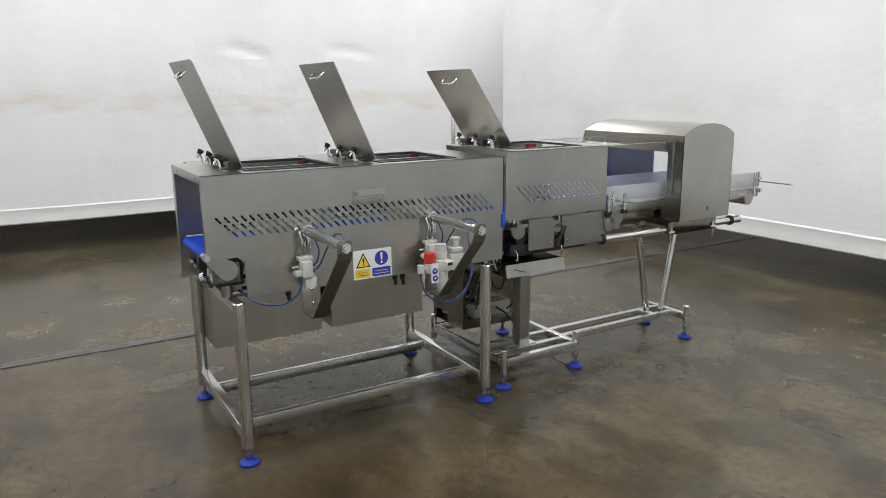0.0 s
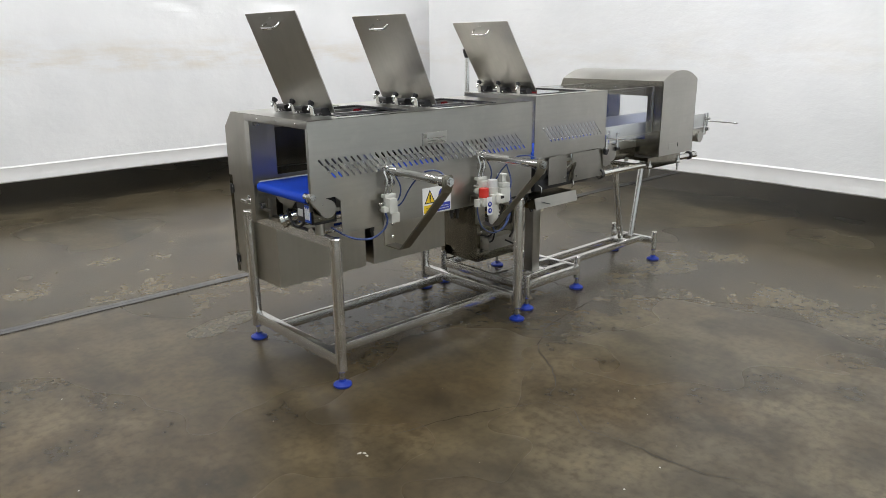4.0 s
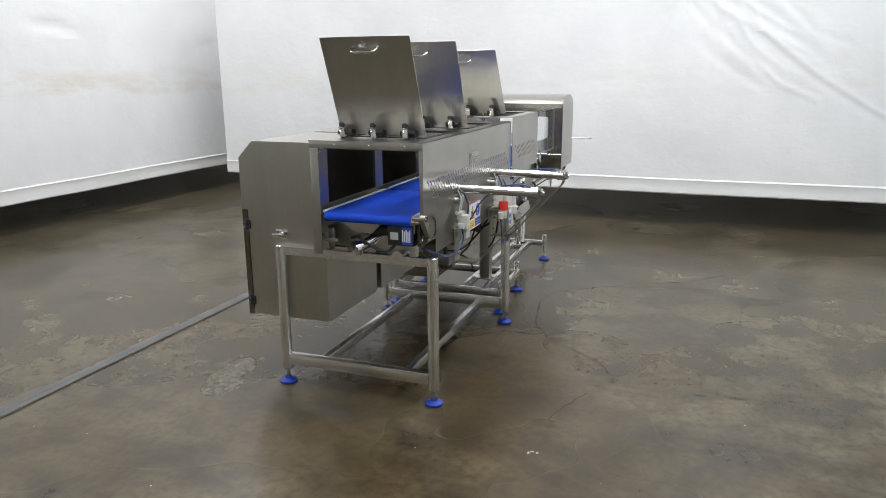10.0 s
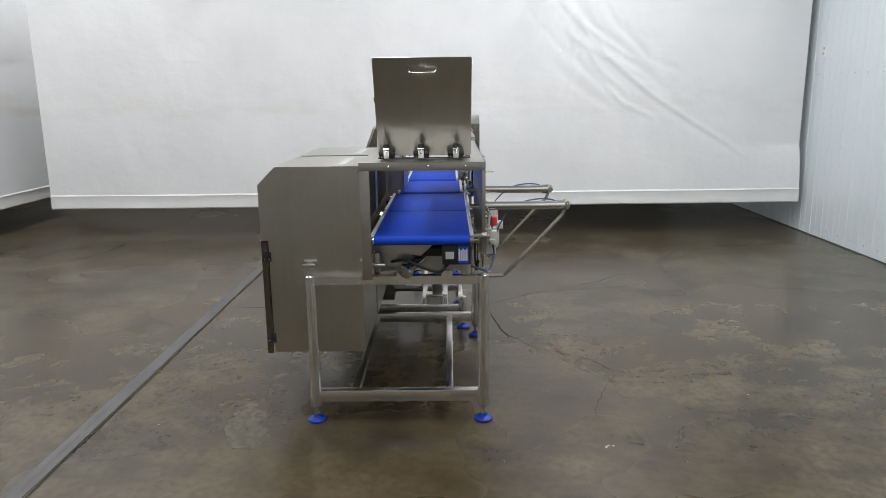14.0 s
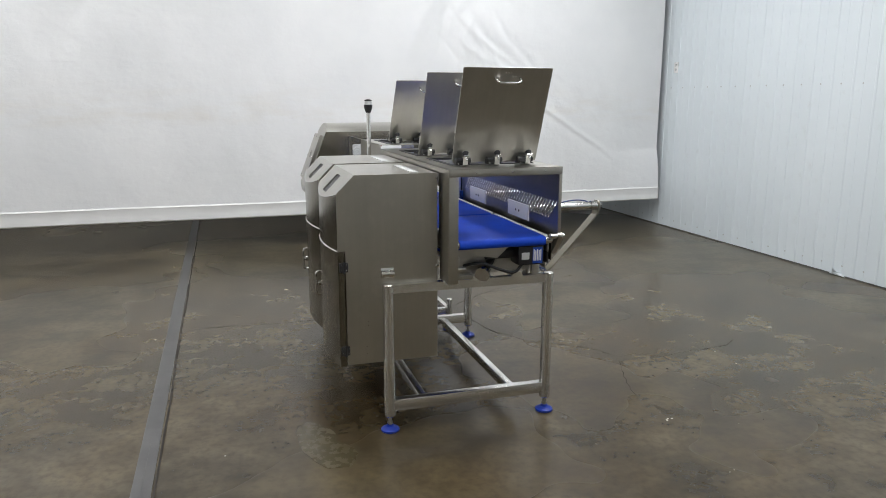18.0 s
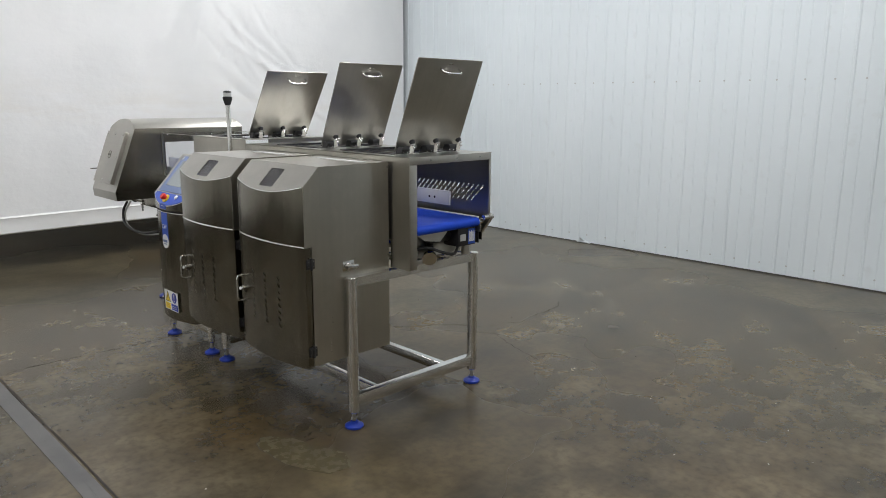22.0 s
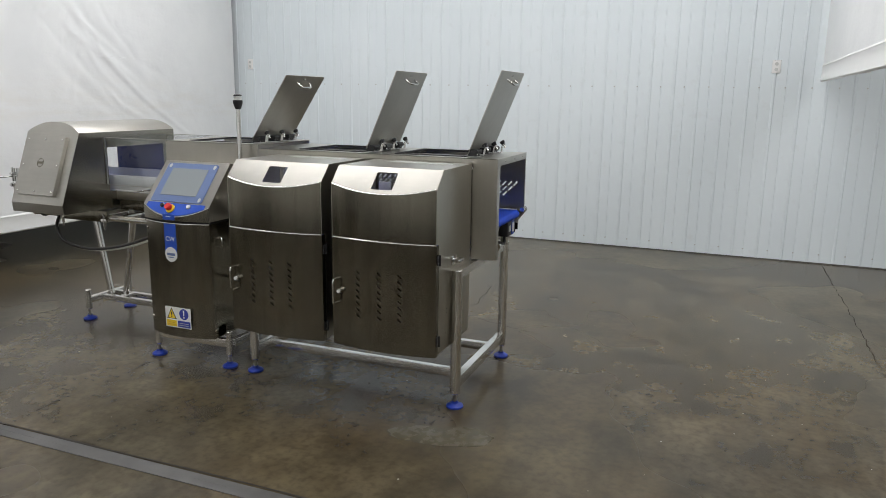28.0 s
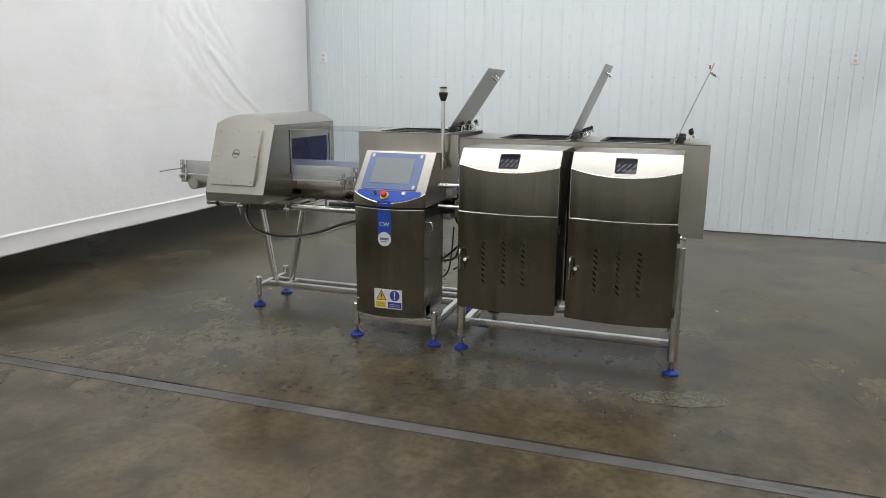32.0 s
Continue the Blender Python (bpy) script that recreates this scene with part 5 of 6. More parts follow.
for x in (2.090, 2.725, 2.842):
    bm = B()
    tube(bm, (x - 0.016, 2.785, 0.868), (x + 0.016, 2.785, 0.868), 0.013, 14)
    part("clamp_knob", bm, BLACK, cw, "black clamp knob")
    bm = B()
    tube(bm, (x, 2.785, 0.868), (x, 2.785, 0.905 if x < 2.5 else 0.966), 0.011, 14)
    tube(bm, (x, 2.775, 0.895), (x, 2.82, 0.895), 0.007, 10)
    part("clamp_post", bm, CHROME, cw, "bright clamp post")
bm = B()
teardrop(bm, 2.800, 0.838, 0.045, -0.052, 0.040, 0.022, 2.790, 0.008)
part("end_shield", bm, STEEL, cw, "drop-shaped end plate")
for x in (2.11, 2.40):
    bm = B()
    rod(bm, [(x, 2.80, 0.735), (x + 0.002, 2.782, 0.722), (x, 2.776, 0.700), (x, 2.784, 0.682), (x + 0.014, 2.790, 0.684), (x + 0.014, 2.792, 0.715)], 0.003, 6)
    part("hook", bm, CHROME, cw, "bent wire hook")
bm = B()
box(bm, 2.690, 2.800, 3.262, 3.330, 0.795, 0.862, 0.006)
tube(bm, (2.745, 3.33, 0.828), (2.745, 3.352, 0.828), 0.026, 18)
part("gearbox", bm, STEEL_SHADED, cw, "dark gearbox at the belt's end")
for x in (2.715, 2.800):
    bm = B()
    tube(bm, (x, 3.312, 0.862), (x, 3.312, 0.962), 0.010, 14)
    tube(bm, (x, 3.285, 0.905), (x, 3.335, 0.905), 0.013, 12)
    part("clamp_post", bm, CHROME, cw, "bright clamp post")
bm = B()
tube(bm, (2.60, 3.318, 0.760), (2.90, 3.318, 0.760), 0.015, 16)
part("cross_tube", bm, BLACK, cw)
# wiring loom between the two stands
for k in range(6):
    bm = B()
    j = 0.013 * k
    rod(bm, [(1.945 + j * 0.4, 2.86 - j * 0.3, 0.77 - j * 0.2), (1.955 + 0.6 * j, 2.835 - 0.2 * j, 0.70 + 0.2 * j), (1.965 + j, 2.825, 0.655 - 0.3 * j), (1.995 + j, 2.85 + 0.6 * j, 0.635 + 0.4 * j), (2.02 + 0.7 * j, 2.92, 0.68 + 0.3 * j), (2.04, 3.0 + j, 0.71)], 0.0055, 8)
    part("cable", bm, (RUBBER, BLACK, BLUE_HOSE, RUBBER, GREY, RUBBER)[k], cw)
bm = B()
box(bm, 2.10, 2.60, 2.82, 2.90, 0.695, 0.755, 0.004)
part("load_cell", bm, BLACK, cw)
bm = B()
box(bm, 2.008, 2.026, 2.765, 2.80, 0.87, 0.935, 0.004)
part("sensor", bm, BLUE_LABEL, cw, "small blue sensor between the guards")
bm = B()
box(bm, 2.6, 2.70, 3.20, 3.215, 0.695, 0.86)
box(bm, 2.15, 2.6, 3.245, 3.25, 0.735, 0.86)
part("rear_skirt", bm, STEEL, cw)

# extension to the detector
ext = thing("machine_stand", (3.3, 3.05, 0), "low stainless extension stand with spread legs under the metal detector", "machine stand", "machine stands", shift=(0, 0, 0.025))
leg(ext, 3.515, 2.876, 0.186, 0.0195, 0.054)
leg(ext, 3.524, 3.226, 0.186, 0.0195, 0.054)
rail(ext, 2.611, 3.503, 2.982, 3.014, 0.092, 0.132)
rail(ext, 2.611, 3.503, 3.100, 3.132, 0.092, 0.132)
rail(ext, 3.503, 3.537, 2.885, 3.225, 0.094, 0.136)
rail(ext, 3.335, 3.375, 3.014, 3.100, 0.092, 0.131)
for a, b in (((3.362, 3.058, 0.115), (3.235, 3.060, 0.70)), ((3.491, 3.056, 0.12), (3.590, 3.058, 0.70))):
    bm = B()
    tube(bm, a, b, 0.021, 20)
    part("slanted_leg", bm, TUBE, ext)
for y in (2.80, 3.30):
    bm = B()
    tube(bm, (2.69 if y < 3 else 2.46, y, 0.718), (3.83, y, 0.718), 0.021, 20)
    part("support_tube", bm, TUBE, ext)
    for x in (2.70, 3.765):
        bm = B()
        tube(bm, (x - 0.008, y, 0.718), (x + 0.008, y, 0.718), 0.030, 20)
        part("clamp_ring", bm, BLACK, ext)
    bm = B()
    tube(bm, (3.83, y, 0.718), (3.852, y, 0.718), 0.023, 20)
    part("end_cap", bm, TUBE, ext)
bm = B()
box(bm, 3.19, 3.60, 2.772, 2.778, 0.690, 0.764, 0.002)
box(bm, 3.19, 3.60, 3.322, 3.328, 0.690, 0.764, 0.002)
box(bm, 3.19, 3.60, 2.779, 3.321, 0.742, 0.764)
part("base_channel", bm, STEEL_SHADED, ext, "dark folded channel under the detector")
for x in (3.215, 3.575):
    rail(ext, x - 0.022, x + 0.022, 2.765, 3.335, 0.690, 0.712, "cross_bar", 0.002)
    for y in (2.775, 3.325):
        bm = B()
        tube(bm, (x, y, 0.665), (x, y, 0.742), 0.009, 12)
        tube(bm, (x, y, 0.712), (x, y, 0.724), 0.015, 6)
        tube(bm, (x, y, 0.640), (x, y, 0.665), 0.006, 12)
        part("mount", bm, CHROME, ext)

# ---- tunnel guard over the weighing belt ----
g2 = thing("tunnel_guard", (2.33, 3.03, 0.88), "slotted stainless tunnel guard with one raised lid over the weighing belt", "machine guard", "tunnel guards", shift=WEIGHER)
KY0, KY1, KTOP = 2.766, 3.316, 1.228
bm = B()
sheet(bm, [(2.026, KTOP), (2.026, 0.905), (2.060, 0.888), (2.686, 0.888), (2.686, KTOP)], slot_rows(2.102, 15, 0.0333, 1.043), lambda u, v, d: Vector((u, KY0 + d, v)), 0.003)
part("front_panel", bm, STEEL, g2, "slotted front panel", 25)
bm = B()
sheet(bm, rect(2.026, 2.686, KY0, KY1), [rect(2.140, 2.560, 2.838, 3.248, 0.012)], lambda u, v, d: Vector((u, v, KTOP - d)), 0.003)
part("top_panel", bm, STEEL, g2, "", 25)
bm = B()
sheet(bm, rect(2.026, 2.686, 0.90, KTOP), [], lambda u, v, d: Vector((u, KY1 - d, v)), 0.003)
part("back_panel", bm, STEEL_UP, g2, "", 25)
bm = B()
sheet(bm, rect(2.136, 2.564, 2.834, 3.252), [rect(2.156, 2.544, 2.854, 3.232)], lambda u, v, d: Vector((u, v, KTOP + 0.004 - d)), 0.010)
part("gasket", bm, RUBBER, g2, "black rubber gasket round the hatch")
bm = B()
box(bm, 2.505, 2.556, 3.205, 3.240, KTOP - 0.040, KTOP - 0.012, 0.003)
part("safety_switch", bm, RED_DARK, g2, "red safety switch at the hatch")
# Black strip added behind the slit, in place of the shade between the guards.
bm = B()
box(bm, 2.0170, 2.0255, 2.782, 2.790, 0.90, 1.20)
part("gap_shade", bm, RUBBER, g2, "dark strip added for the shade between the two guards")
lid(g2, 2.112, 1.245, 1.865, 1.613, 2.835, 3.245, KTOP)
# clear sheets to the detector
for y in (2.758, 3.308):
    bm = B()
    box(bm, 2.687, 3.176, y - 0.003, y + 0.003, 0.935, 1.222)
    s = part("clear_side", bm, CLEAR, g2, "clear plastic side sheet")
    s.visible_shadow = False
bm = B()
box(bm, 2.687, 3.176, 2.762, 3.304, 1.2225, 1.2265)
part("clear_top", bm, CLEAR, g2, "clear plastic top sheet").visible_shadow = False
for y in (2.758, 3.308):
    bm = B()
    box(bm, 2.687, 3.176, y - 0.0035, y + 0.0035, 1.2270, 1.2290)
    part("sheet_edge", bm, STEEL, g2, "pale cut edge of the clear sheet")
    bm = B()
    box(bm, 2.687, 3.176, y - 0.0035, y + 0.0035, 0.932, 0.935)
    part("sheet_edge", bm, STEEL, g2, "pale cut edge of the clear sheet")
    bm = B()
    box(bm, 3.1762, 3.1795, y - 0.006, y + 0.006, 0.935, 1.222)
    part("sheet_edge", bm, STEEL, g2, "pale cut edge of the clear sheet")

# ---- metal detector ----
md = thing("metal_detector", (3.37, 2.69, 0.742), "brushed stainless metal detector head with an arched top and blue aperture", "metal detector", shift=(0.0, 0.0, 0.045))
MX0, MX1, MYF = 3.182, 3.604, 2.692


def arch(u):
    return 1.243 + 0.062 * (1 - abs(2 * u - 1) ** 2.4)


rear = lambda z: 3.492 + (1.245 - z) * 0.384
for x, s in ((MX0, 1), (MX1, -1)):
    bm = B()
    sheet(bm, [(MYF, 0.760), (3.648, 0.764), (rear(0.821), 0.821), (3.492, 1.243), (MYF, 1.243)], [rect(2.800, 3.290, 0.868, 1.147, 0.01)], lambda u, v, d: Vector((x + s * d, u, v)), 0.003)
    part("side_panel", bm, STEEL_HALF_SHADED, md, "", 25)
    for k in range(5):
        bolt(md, (x, 2.83 + 0.11 * k, 1.195), (-s, 0, 0), 0.8)
    for k in range(4):
        bolt(md, (x, 2.775, 0.90 + 0.09 * k), (-s, 0, 0), 0.8)
us = [k / 18 for k in range(19)]
bm = B()
sheet(bm, [(u, 0.764) for u in us] + [(u, arch(u)) for u in reversed(us)], [], lambda u, v, d: Vector((MX0 + u * (MX1 - MX0), MYF + d, v)), 0.003)
fp = part("front_panel", bm, STEEL, md, "", 25)
bm = B()
box(bm, 3.300, 3.400, MYF - 0.0015, MYF + 0.001, 0.800, 0.836)
part("name_plate", bm, STEEL, md, "small engraved plate")
bm = B()
box(bm, 3.408, 3.416, MYF - 0.0015, MYF + 0.001, 0.808, 0.834)
part("mark", bm, DARK, md)
bm = B()
out = [(u, 0.821) for u in us] + [(u, arch(u)) for u in reversed(us)]
sheet(bm, out, [], lambda u, v, d: Vector((MX0 + u * (MX1 - MX0), rear(min(v, 1.245)) - (max(v - 1.245, 0)) * 0.384 - d, v)), 0.003)
part("rear_panel", bm, STEEL, md, "sloping rear panel", 25)
bm = B()
sheet(bm, rect(MX0, MX1, 0, 1), [], lambda u, v, d: Vector((u, 3.648 + (rear(0.821) - 3.648) * v - d, 0.764 + 0.057 * v)), 0.003)
part("rear_lip", bm, STEEL, md)
bm = B()
rings = [[bm.verts.new((MX0 + u * (MX1 - MX0), y, arch(u))) for u in us] for y in (MYF + 0.001, 3.492)]
for i in range(len(us)):
    rings[1][i].co.y = 3.492 - (arch(us[i]) - 1.245) * 0.384
low = [[bm.verts.new(v.co - Vector((0, 0, 0.003))) for v in r] for r in rings]
for i in range(len(us) - 1):
    bm.faces.new((rings[0][i], rings[0][i + 1], rings[1][i + 1], rings[1][i]))
    bm.faces.new((low[0][i + 1], low[0][i], low[1][i], low[1][i + 1]))
part("arched_top", bm, STEEL, md, "arched top sheet", 50)
bm = B()
box(bm, MX0 + 0.003, MX1 - 0.003, MYF + 0.003, 3.64, 0.762, 0.775)
part("base_plate", bm, STEEL, md)
bm = B()
for b6 in ((2.790, 2.799, 0.868, 1.147), (3.291, 3.300, 0.868, 1.147), (2.790, 3.300, 1.148, 1.157), (2.790, 3.300, 0.855, 0.866)):
    box(bm, MX0 + 0.004, MX1 - 0.004, *b6)
part("aperture_lining", bm, BLUE_DARK, md, "dark blue plastic aperture lining")
# inspection cover on the rear
nrm = Vector((0, 1, 0.384)).normalized()
rput = lambda e: (lambda u, v, d: Vector((u, rear(v), v)) + nrm * (e - d))
bm = B()
sheet(bm, rect(3.250, 3.585 - 0.020, 0.868, 1.212, 0.006), [], rput(0.024), 0.024)
cover = part("inspection_cover", bm, STEEL, md, "raised rear inspection cover")
for x in (3.270, 3.408, 3.546):
    for z in (0.888, 1.040, 1.192):
        if not (x == 3.408 and z == 1.040):
            bolt(cover, Vector((x, rear(z), z)) + nrm * 0.024, nrm, 1.0)
bm = B()
sheet(bm, disc(3.408, 1.055, 0.026, 28), [disc(3.408, 1.055, 0.0225, 28)], rput(0.0255), 0.002)
sheet(bm, rect(3.389, 3.427, 1.049, 1.062), [], rput(0.0255), 0.002)
part("emblem", bm, STEEL_SHADED, cover, "round grey maker's emblem")

# outfeed conveyor through the detector
oc = belt_unit("belt_conveyor", 2.690, 4.125, 2.870, 3.235, 0.885, 0.016, "narrow blue outfeed belt conveyor running through the metal detector", OUTFEED, 0.055)
for y in (2.862, 3.246):
    bm = B()
    box(bm, 2.700, 4.110, y - 0.003, y + 0.003, 0.892, 0.985, 0.001)
    part("guide_rail", bm, GREY, oc, "pale grey side guide strip")
    for x in (2.735, 4.060):
        bm = B()
        s = -1 if y < 3 else 1
        box(bm, x - 0.010, x + 0.010, min(y + s * 0.004, y + s * 0.012), max(y + s * 0.004, y + s * 0.012), 0.84, 0.985, 0.002)
        tube(bm, (x, y, 0.95), (x, y + s * 0.05, 0.95), 0.009, 12)
        part("guide_clamp", bm, CHROME, oc)
        bm = B()
        tube(bm, (x + 0.02, y + s * 0.02, 0.930), (x + 0.02, y + s * 0.255, 0.930), 0.0045, 10)
        part("guide_rod", bm, TUBE, oc, "thin steel rod")
        bm = B()
        tube(bm, (x + 0.02, y + s * 0.02, 0.895), (x + 0.02, y + s * 0.02, 0.99), 0.006, 10)
        part("clamp_pin", bm, CHROME, oc)
bm = B()
tube(bm, (4.00, 2.845, 0.822), (4.00, 3.262, 0.822), 0.040, 24)
part("drum_motor", bm, STEEL, oc, "steel drum motor")
for y in (2.85, 3.245):
    bm = B()
    teardrop(bm, 2.745, 0.800, 0.036, -0.022, 0.075, 0.016, y, 0.006)
    part("end_plate", bm, STEEL, oc)
    bm = B()
    box(bm, 2.78, 3.15, y, y + 0.006, 0.765, 0.83, 0.002)
    part("frame_plate", bm, STEEL_SHADED, oc)
    for x in (2.86, 3.06):
        bm = B()
        box(bm, x - 0.02, x + 0.02, y, y + 0.006, 0.745, 0.775, 0.001)
        part("foot_bracket", bm, STEEL, oc)
bm = B()
tube(bm, (2.742, 2.85, 0.800), (2.742, 3.25, 0.800), 0.028, 20)
part("drive_roller", bm, CHROME, oc)

# ---- control console ----
con = thing("control_console", (2.345, 3.42, 0.148), "stainless control console with touch screen, red stop button, blue stripe", "control console", shift=CONSOLE)
KX0, KX1, KF = 2.124, 2.562, 3.632
kb = lambda u: 0.048 * (1 - (2 * u - 1) ** 2)
us = [k / 16 for k in range(17)]
bm = B()
ring = [(KX0, 3.295)] + [(KX0 + u * (KX1 - KX0), KF + kb(u)) for u in us] + [(KX1, 3.295)]
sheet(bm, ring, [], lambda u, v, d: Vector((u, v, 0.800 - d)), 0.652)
body = part("body", bm, STEEL_SHADED, con, "upright brushed steel body", 30)
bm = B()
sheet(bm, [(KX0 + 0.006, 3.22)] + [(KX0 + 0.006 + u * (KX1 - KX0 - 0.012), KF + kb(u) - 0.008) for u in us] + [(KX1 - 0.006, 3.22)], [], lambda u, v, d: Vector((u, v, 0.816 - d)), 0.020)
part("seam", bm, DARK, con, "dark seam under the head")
# Lip and rim rods in brighter steel, to draw the highlight along the bends.
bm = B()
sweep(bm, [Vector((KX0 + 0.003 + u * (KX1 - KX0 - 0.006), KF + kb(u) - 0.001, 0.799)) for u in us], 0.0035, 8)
part("lip", bm, TUBE, con, "folded edge under the head, its highlight in bright steel")
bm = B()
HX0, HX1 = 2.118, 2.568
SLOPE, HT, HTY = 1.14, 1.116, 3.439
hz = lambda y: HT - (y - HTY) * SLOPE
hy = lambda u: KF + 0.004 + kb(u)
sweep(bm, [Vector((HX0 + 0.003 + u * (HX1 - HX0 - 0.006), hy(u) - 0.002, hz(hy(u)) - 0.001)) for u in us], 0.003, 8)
part("rim", bm, TUBE, con, "rounded edge of the head, its highlight in bright steel")
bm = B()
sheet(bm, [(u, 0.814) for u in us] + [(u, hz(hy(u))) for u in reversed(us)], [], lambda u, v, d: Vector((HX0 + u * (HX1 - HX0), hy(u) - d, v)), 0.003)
part("head_front", bm, STEEL_SHADED, con, "", 30)
slope = lambda e: (lambda x, y, d: Vector((x, y, hz(y))) + Vector((0, SLOPE, 1)).normalized() * (e - d))
bm = B()
sheet(bm, [(HX0 + u * (HX1 - HX0), hy(u)) for u in us] + [(HX1, HTY), (HX0, HTY)], [], slope(0.0), 0.003)
part("head_slope", bm, STEEL, con, "", 30)
for x, s in ((HX0, 1), (HX1, -1)):
    bm = B()
    sheet(bm, [(3.212, 0.814), (hy(0), 0.814), (hy(0), hz(hy(0))), (HTY, HT), (3.33, HT - 0.01), (3.212, 1.02)], [], lambda u, v, d: Vector((x + s * d, u, v)), 0.003)
    part("head_side", bm, STEEL_UP, con, "", 30)
bm = B()
sheet(bm, rect(HX0, HX1, 0, 1), [], lambda u, v, d: Vector((u, 3.33 + (HTY - 3.33) * v, HT - 0.01 + 0.01 * v - d)), 0.003)
sheet(bm, rect(HX0, HX1, 0, 1), [], lambda u, v, d: Vector((u, 3.212 + 0.118 * v, 1.02 + 0.088 * v - d)), 0.003)
box(bm, HX0, HX1, 3.212, 3.215, 0.814, 1.02)
part("head_back", bm, STEEL, con)
XM = (HX0 + HX1) / 2
bm = B()
sheet(bm, rect(XM - 0.163, XM + 0.187, 3.450, 3.622, 0.010), [], slope(0.004), 0.004)
kp = part("keypad_frame", bm, BLUE_PANEL, con, "blue membrane frame round the screen", 30)
bm = B()
sheet(bm, rect(XM - 0.108, XM + 0.140, 3.474, 3.594, 0.004), [], slope(0.006), 0.003)
screen, nt, bs = material("screen_glass")
bs.inputs["Base Color"].default_value = (0.25, 0.275, 0.285, 1)
bs.inputs["Roughness"].default_value = 0.14
part("screen", bm, screen, kp, "blank grey touch screen", 30)
for x, y in ((XM + 0.166, 3.463), (XM - 0.142, 3.463), (XM - 0.142, 3.608)):
    bm = B()
    sheet(bm, disc(x, y, 0.009, 16), [], slope(0.006), 0.002)
    part("key", bm, GREY, kp)
bm = B()
arcs = [(HX0 + u * (HX1 - HX0), hy(u) - 0.004) for u in us if 0.06 < u < 0.94]
sheet(bm, [(arcs[0][0], 3.627)] + arcs + [(arcs[-1][0], 3.627)], [], slope(0.003), 0.003)
part("button_strip", bm, BLUE_LABEL, con, "blue strip under the buttons", 30)
up = Vector((0, SLOPE, 1)).normalized()
c = Vector((XM + 0.020, 3.652, hz(3.652)))
bm = B()
tube(bm, c, c + up * 0.010, 0.026, 24)
stop = part("stop_collar", bm, YELLOW, con, "yellow emergency stop collar")
bm = B()
tube(bm, c + up * 0.010, c + up * 0.026, 0.012, 16)
tube(bm, c + up * 0.022, c + up * 0.036, 0.020, 24, 0.018)
part("stop_button", bm, RED, stop, "red mushroom stop button")
for dx, mat in ((0.085, BLACK), (-0.095, WHITE)):
    p = Vector((XM + dx, 3.640, hz(3.640)))
    bm = B()
    tube(bm, p, p + up * 0.007, 0.015, 18)
    btn = part("push_button", bm, CHROME, con)
    bm = B()
    tube(bm, p + up * 0.007, p + up * 0.013, 0.011, 18)
    part("cap", bm, mat, btn)
# blue stripe down the front, with letters and a round emblem
SX = XM + 0.012
fy = lambda x: KF + kb((x - KX0) / (KX1 - KX0))
bm = B()
sheet(bm, rect(SX - 0.041, SX + 0.041, 0.620, 0.799), [], lambda u, v, d: Vector((u, fy(u) + 0.0015 - d, v)), 0.002, [(SX, 0.70)])
part("stripe", bm, BLUE_LABEL, con, "blue stripe with white letters")
bm = B()
sheet(bm, rect(SX - 0.041, SX + 0.041, 0.818, hz(3.672)), [], lambda u, v, d: Vector((u, fy(u) + 0.006 - d, v)), 0.002)
part("stripe", bm, BLUE_LABEL, con, "blue stripe on the head")
bm = B()
sheet(bm, disc(SX, 0.624, 0.042, 28), [], lambda u, v, d: Vector((u, fy(u) + 0.003 - d, v)), 0.002)
em = part("emblem", bm, WHITE, con, "round white emblem")
bm = B()
sheet(bm, rect(SX - 0.027, SX + 0.027, 0.618, 0.632), [], lambda u, v, d: Vector((u, fy(u) + 0.0045 - d, v)), 0.002)
sheet(bm, rect(SX - 0.018, SX + 0.018, 0.606, 0.611), [], lambda u, v, d: Vector((u, fy(u) + 0.0045 - d, v)), 0.002)
part("emblem_bar", bm, BLUE_PANEL, em)
font = bpy.data.curves.new("letters", "FONT")
font.body, font.size, font.align_x, font.extrude = "CW", 0.036, "CENTER", 0.0006
tmp = bpy.data.objects.new("letters", font)
scene.collection.objects.link(tmp)
bpy.context.view_layer.update()
me = bpy.data.meshes.new_from_object(tmp.evaluated_get(bpy.context.evaluated_depsgraph_get()))
bpy.data.objects.remove(tmp)
bm = B()
bm.from_mesh(me)
bm.transform(Matrix.Translation((SX, fy(SX) + 0.0022, 0.700)) @ Matrix.Rotation(math.pi, 4, "Z") @ Matrix.Rotation(math.pi / 2, 4, "X"))
part("letters", bm, WHITE, con, "white letters")
for z in (0.235, 0.755):
    bolt(con, (KX1 - 0.012, fy(KX1 - 0.012), z), (0, 1, 0), 1.3)
    bolt(con, (KX1, 3.615, z - 0.02), (1, 0, 0), 1.3)
bm = B()
rod(bm, [(KX0, 3.56, 0.715), (KX0 - 0.018, 3.56, 0.712), (KX0 - 0.022, 3.56, 0.69), (KX0 - 0.018, 3.56, 0.668), (KX0, 3.56, 0.665)], 0.006, 4)
part("side_grip", bm, CHROME, con)
for k in range(4):
    bolt(con, (KX0, 3.255, 0.30 + 0.055 * k), (-1, 0, 0), 1.1)
# Solid near-black discs stand in for the shade inside the open holes.
for dx in (0.040, 0.395):
    for k in range(9):
        bm = B()
        tube(bm, (KX0 + dx, 3.2955, 0.215 + 0.0505 * k), (KX0 + dx, 3.2925, 0.215 + 0.0505 * k), 0.0105, 14)
        part("hole_shade_disc", bm, DARK, con)
bm = B()
box(bm, 2.150, 2.400, 3.215, 3.296, 0.235, 0.315, 0.004)
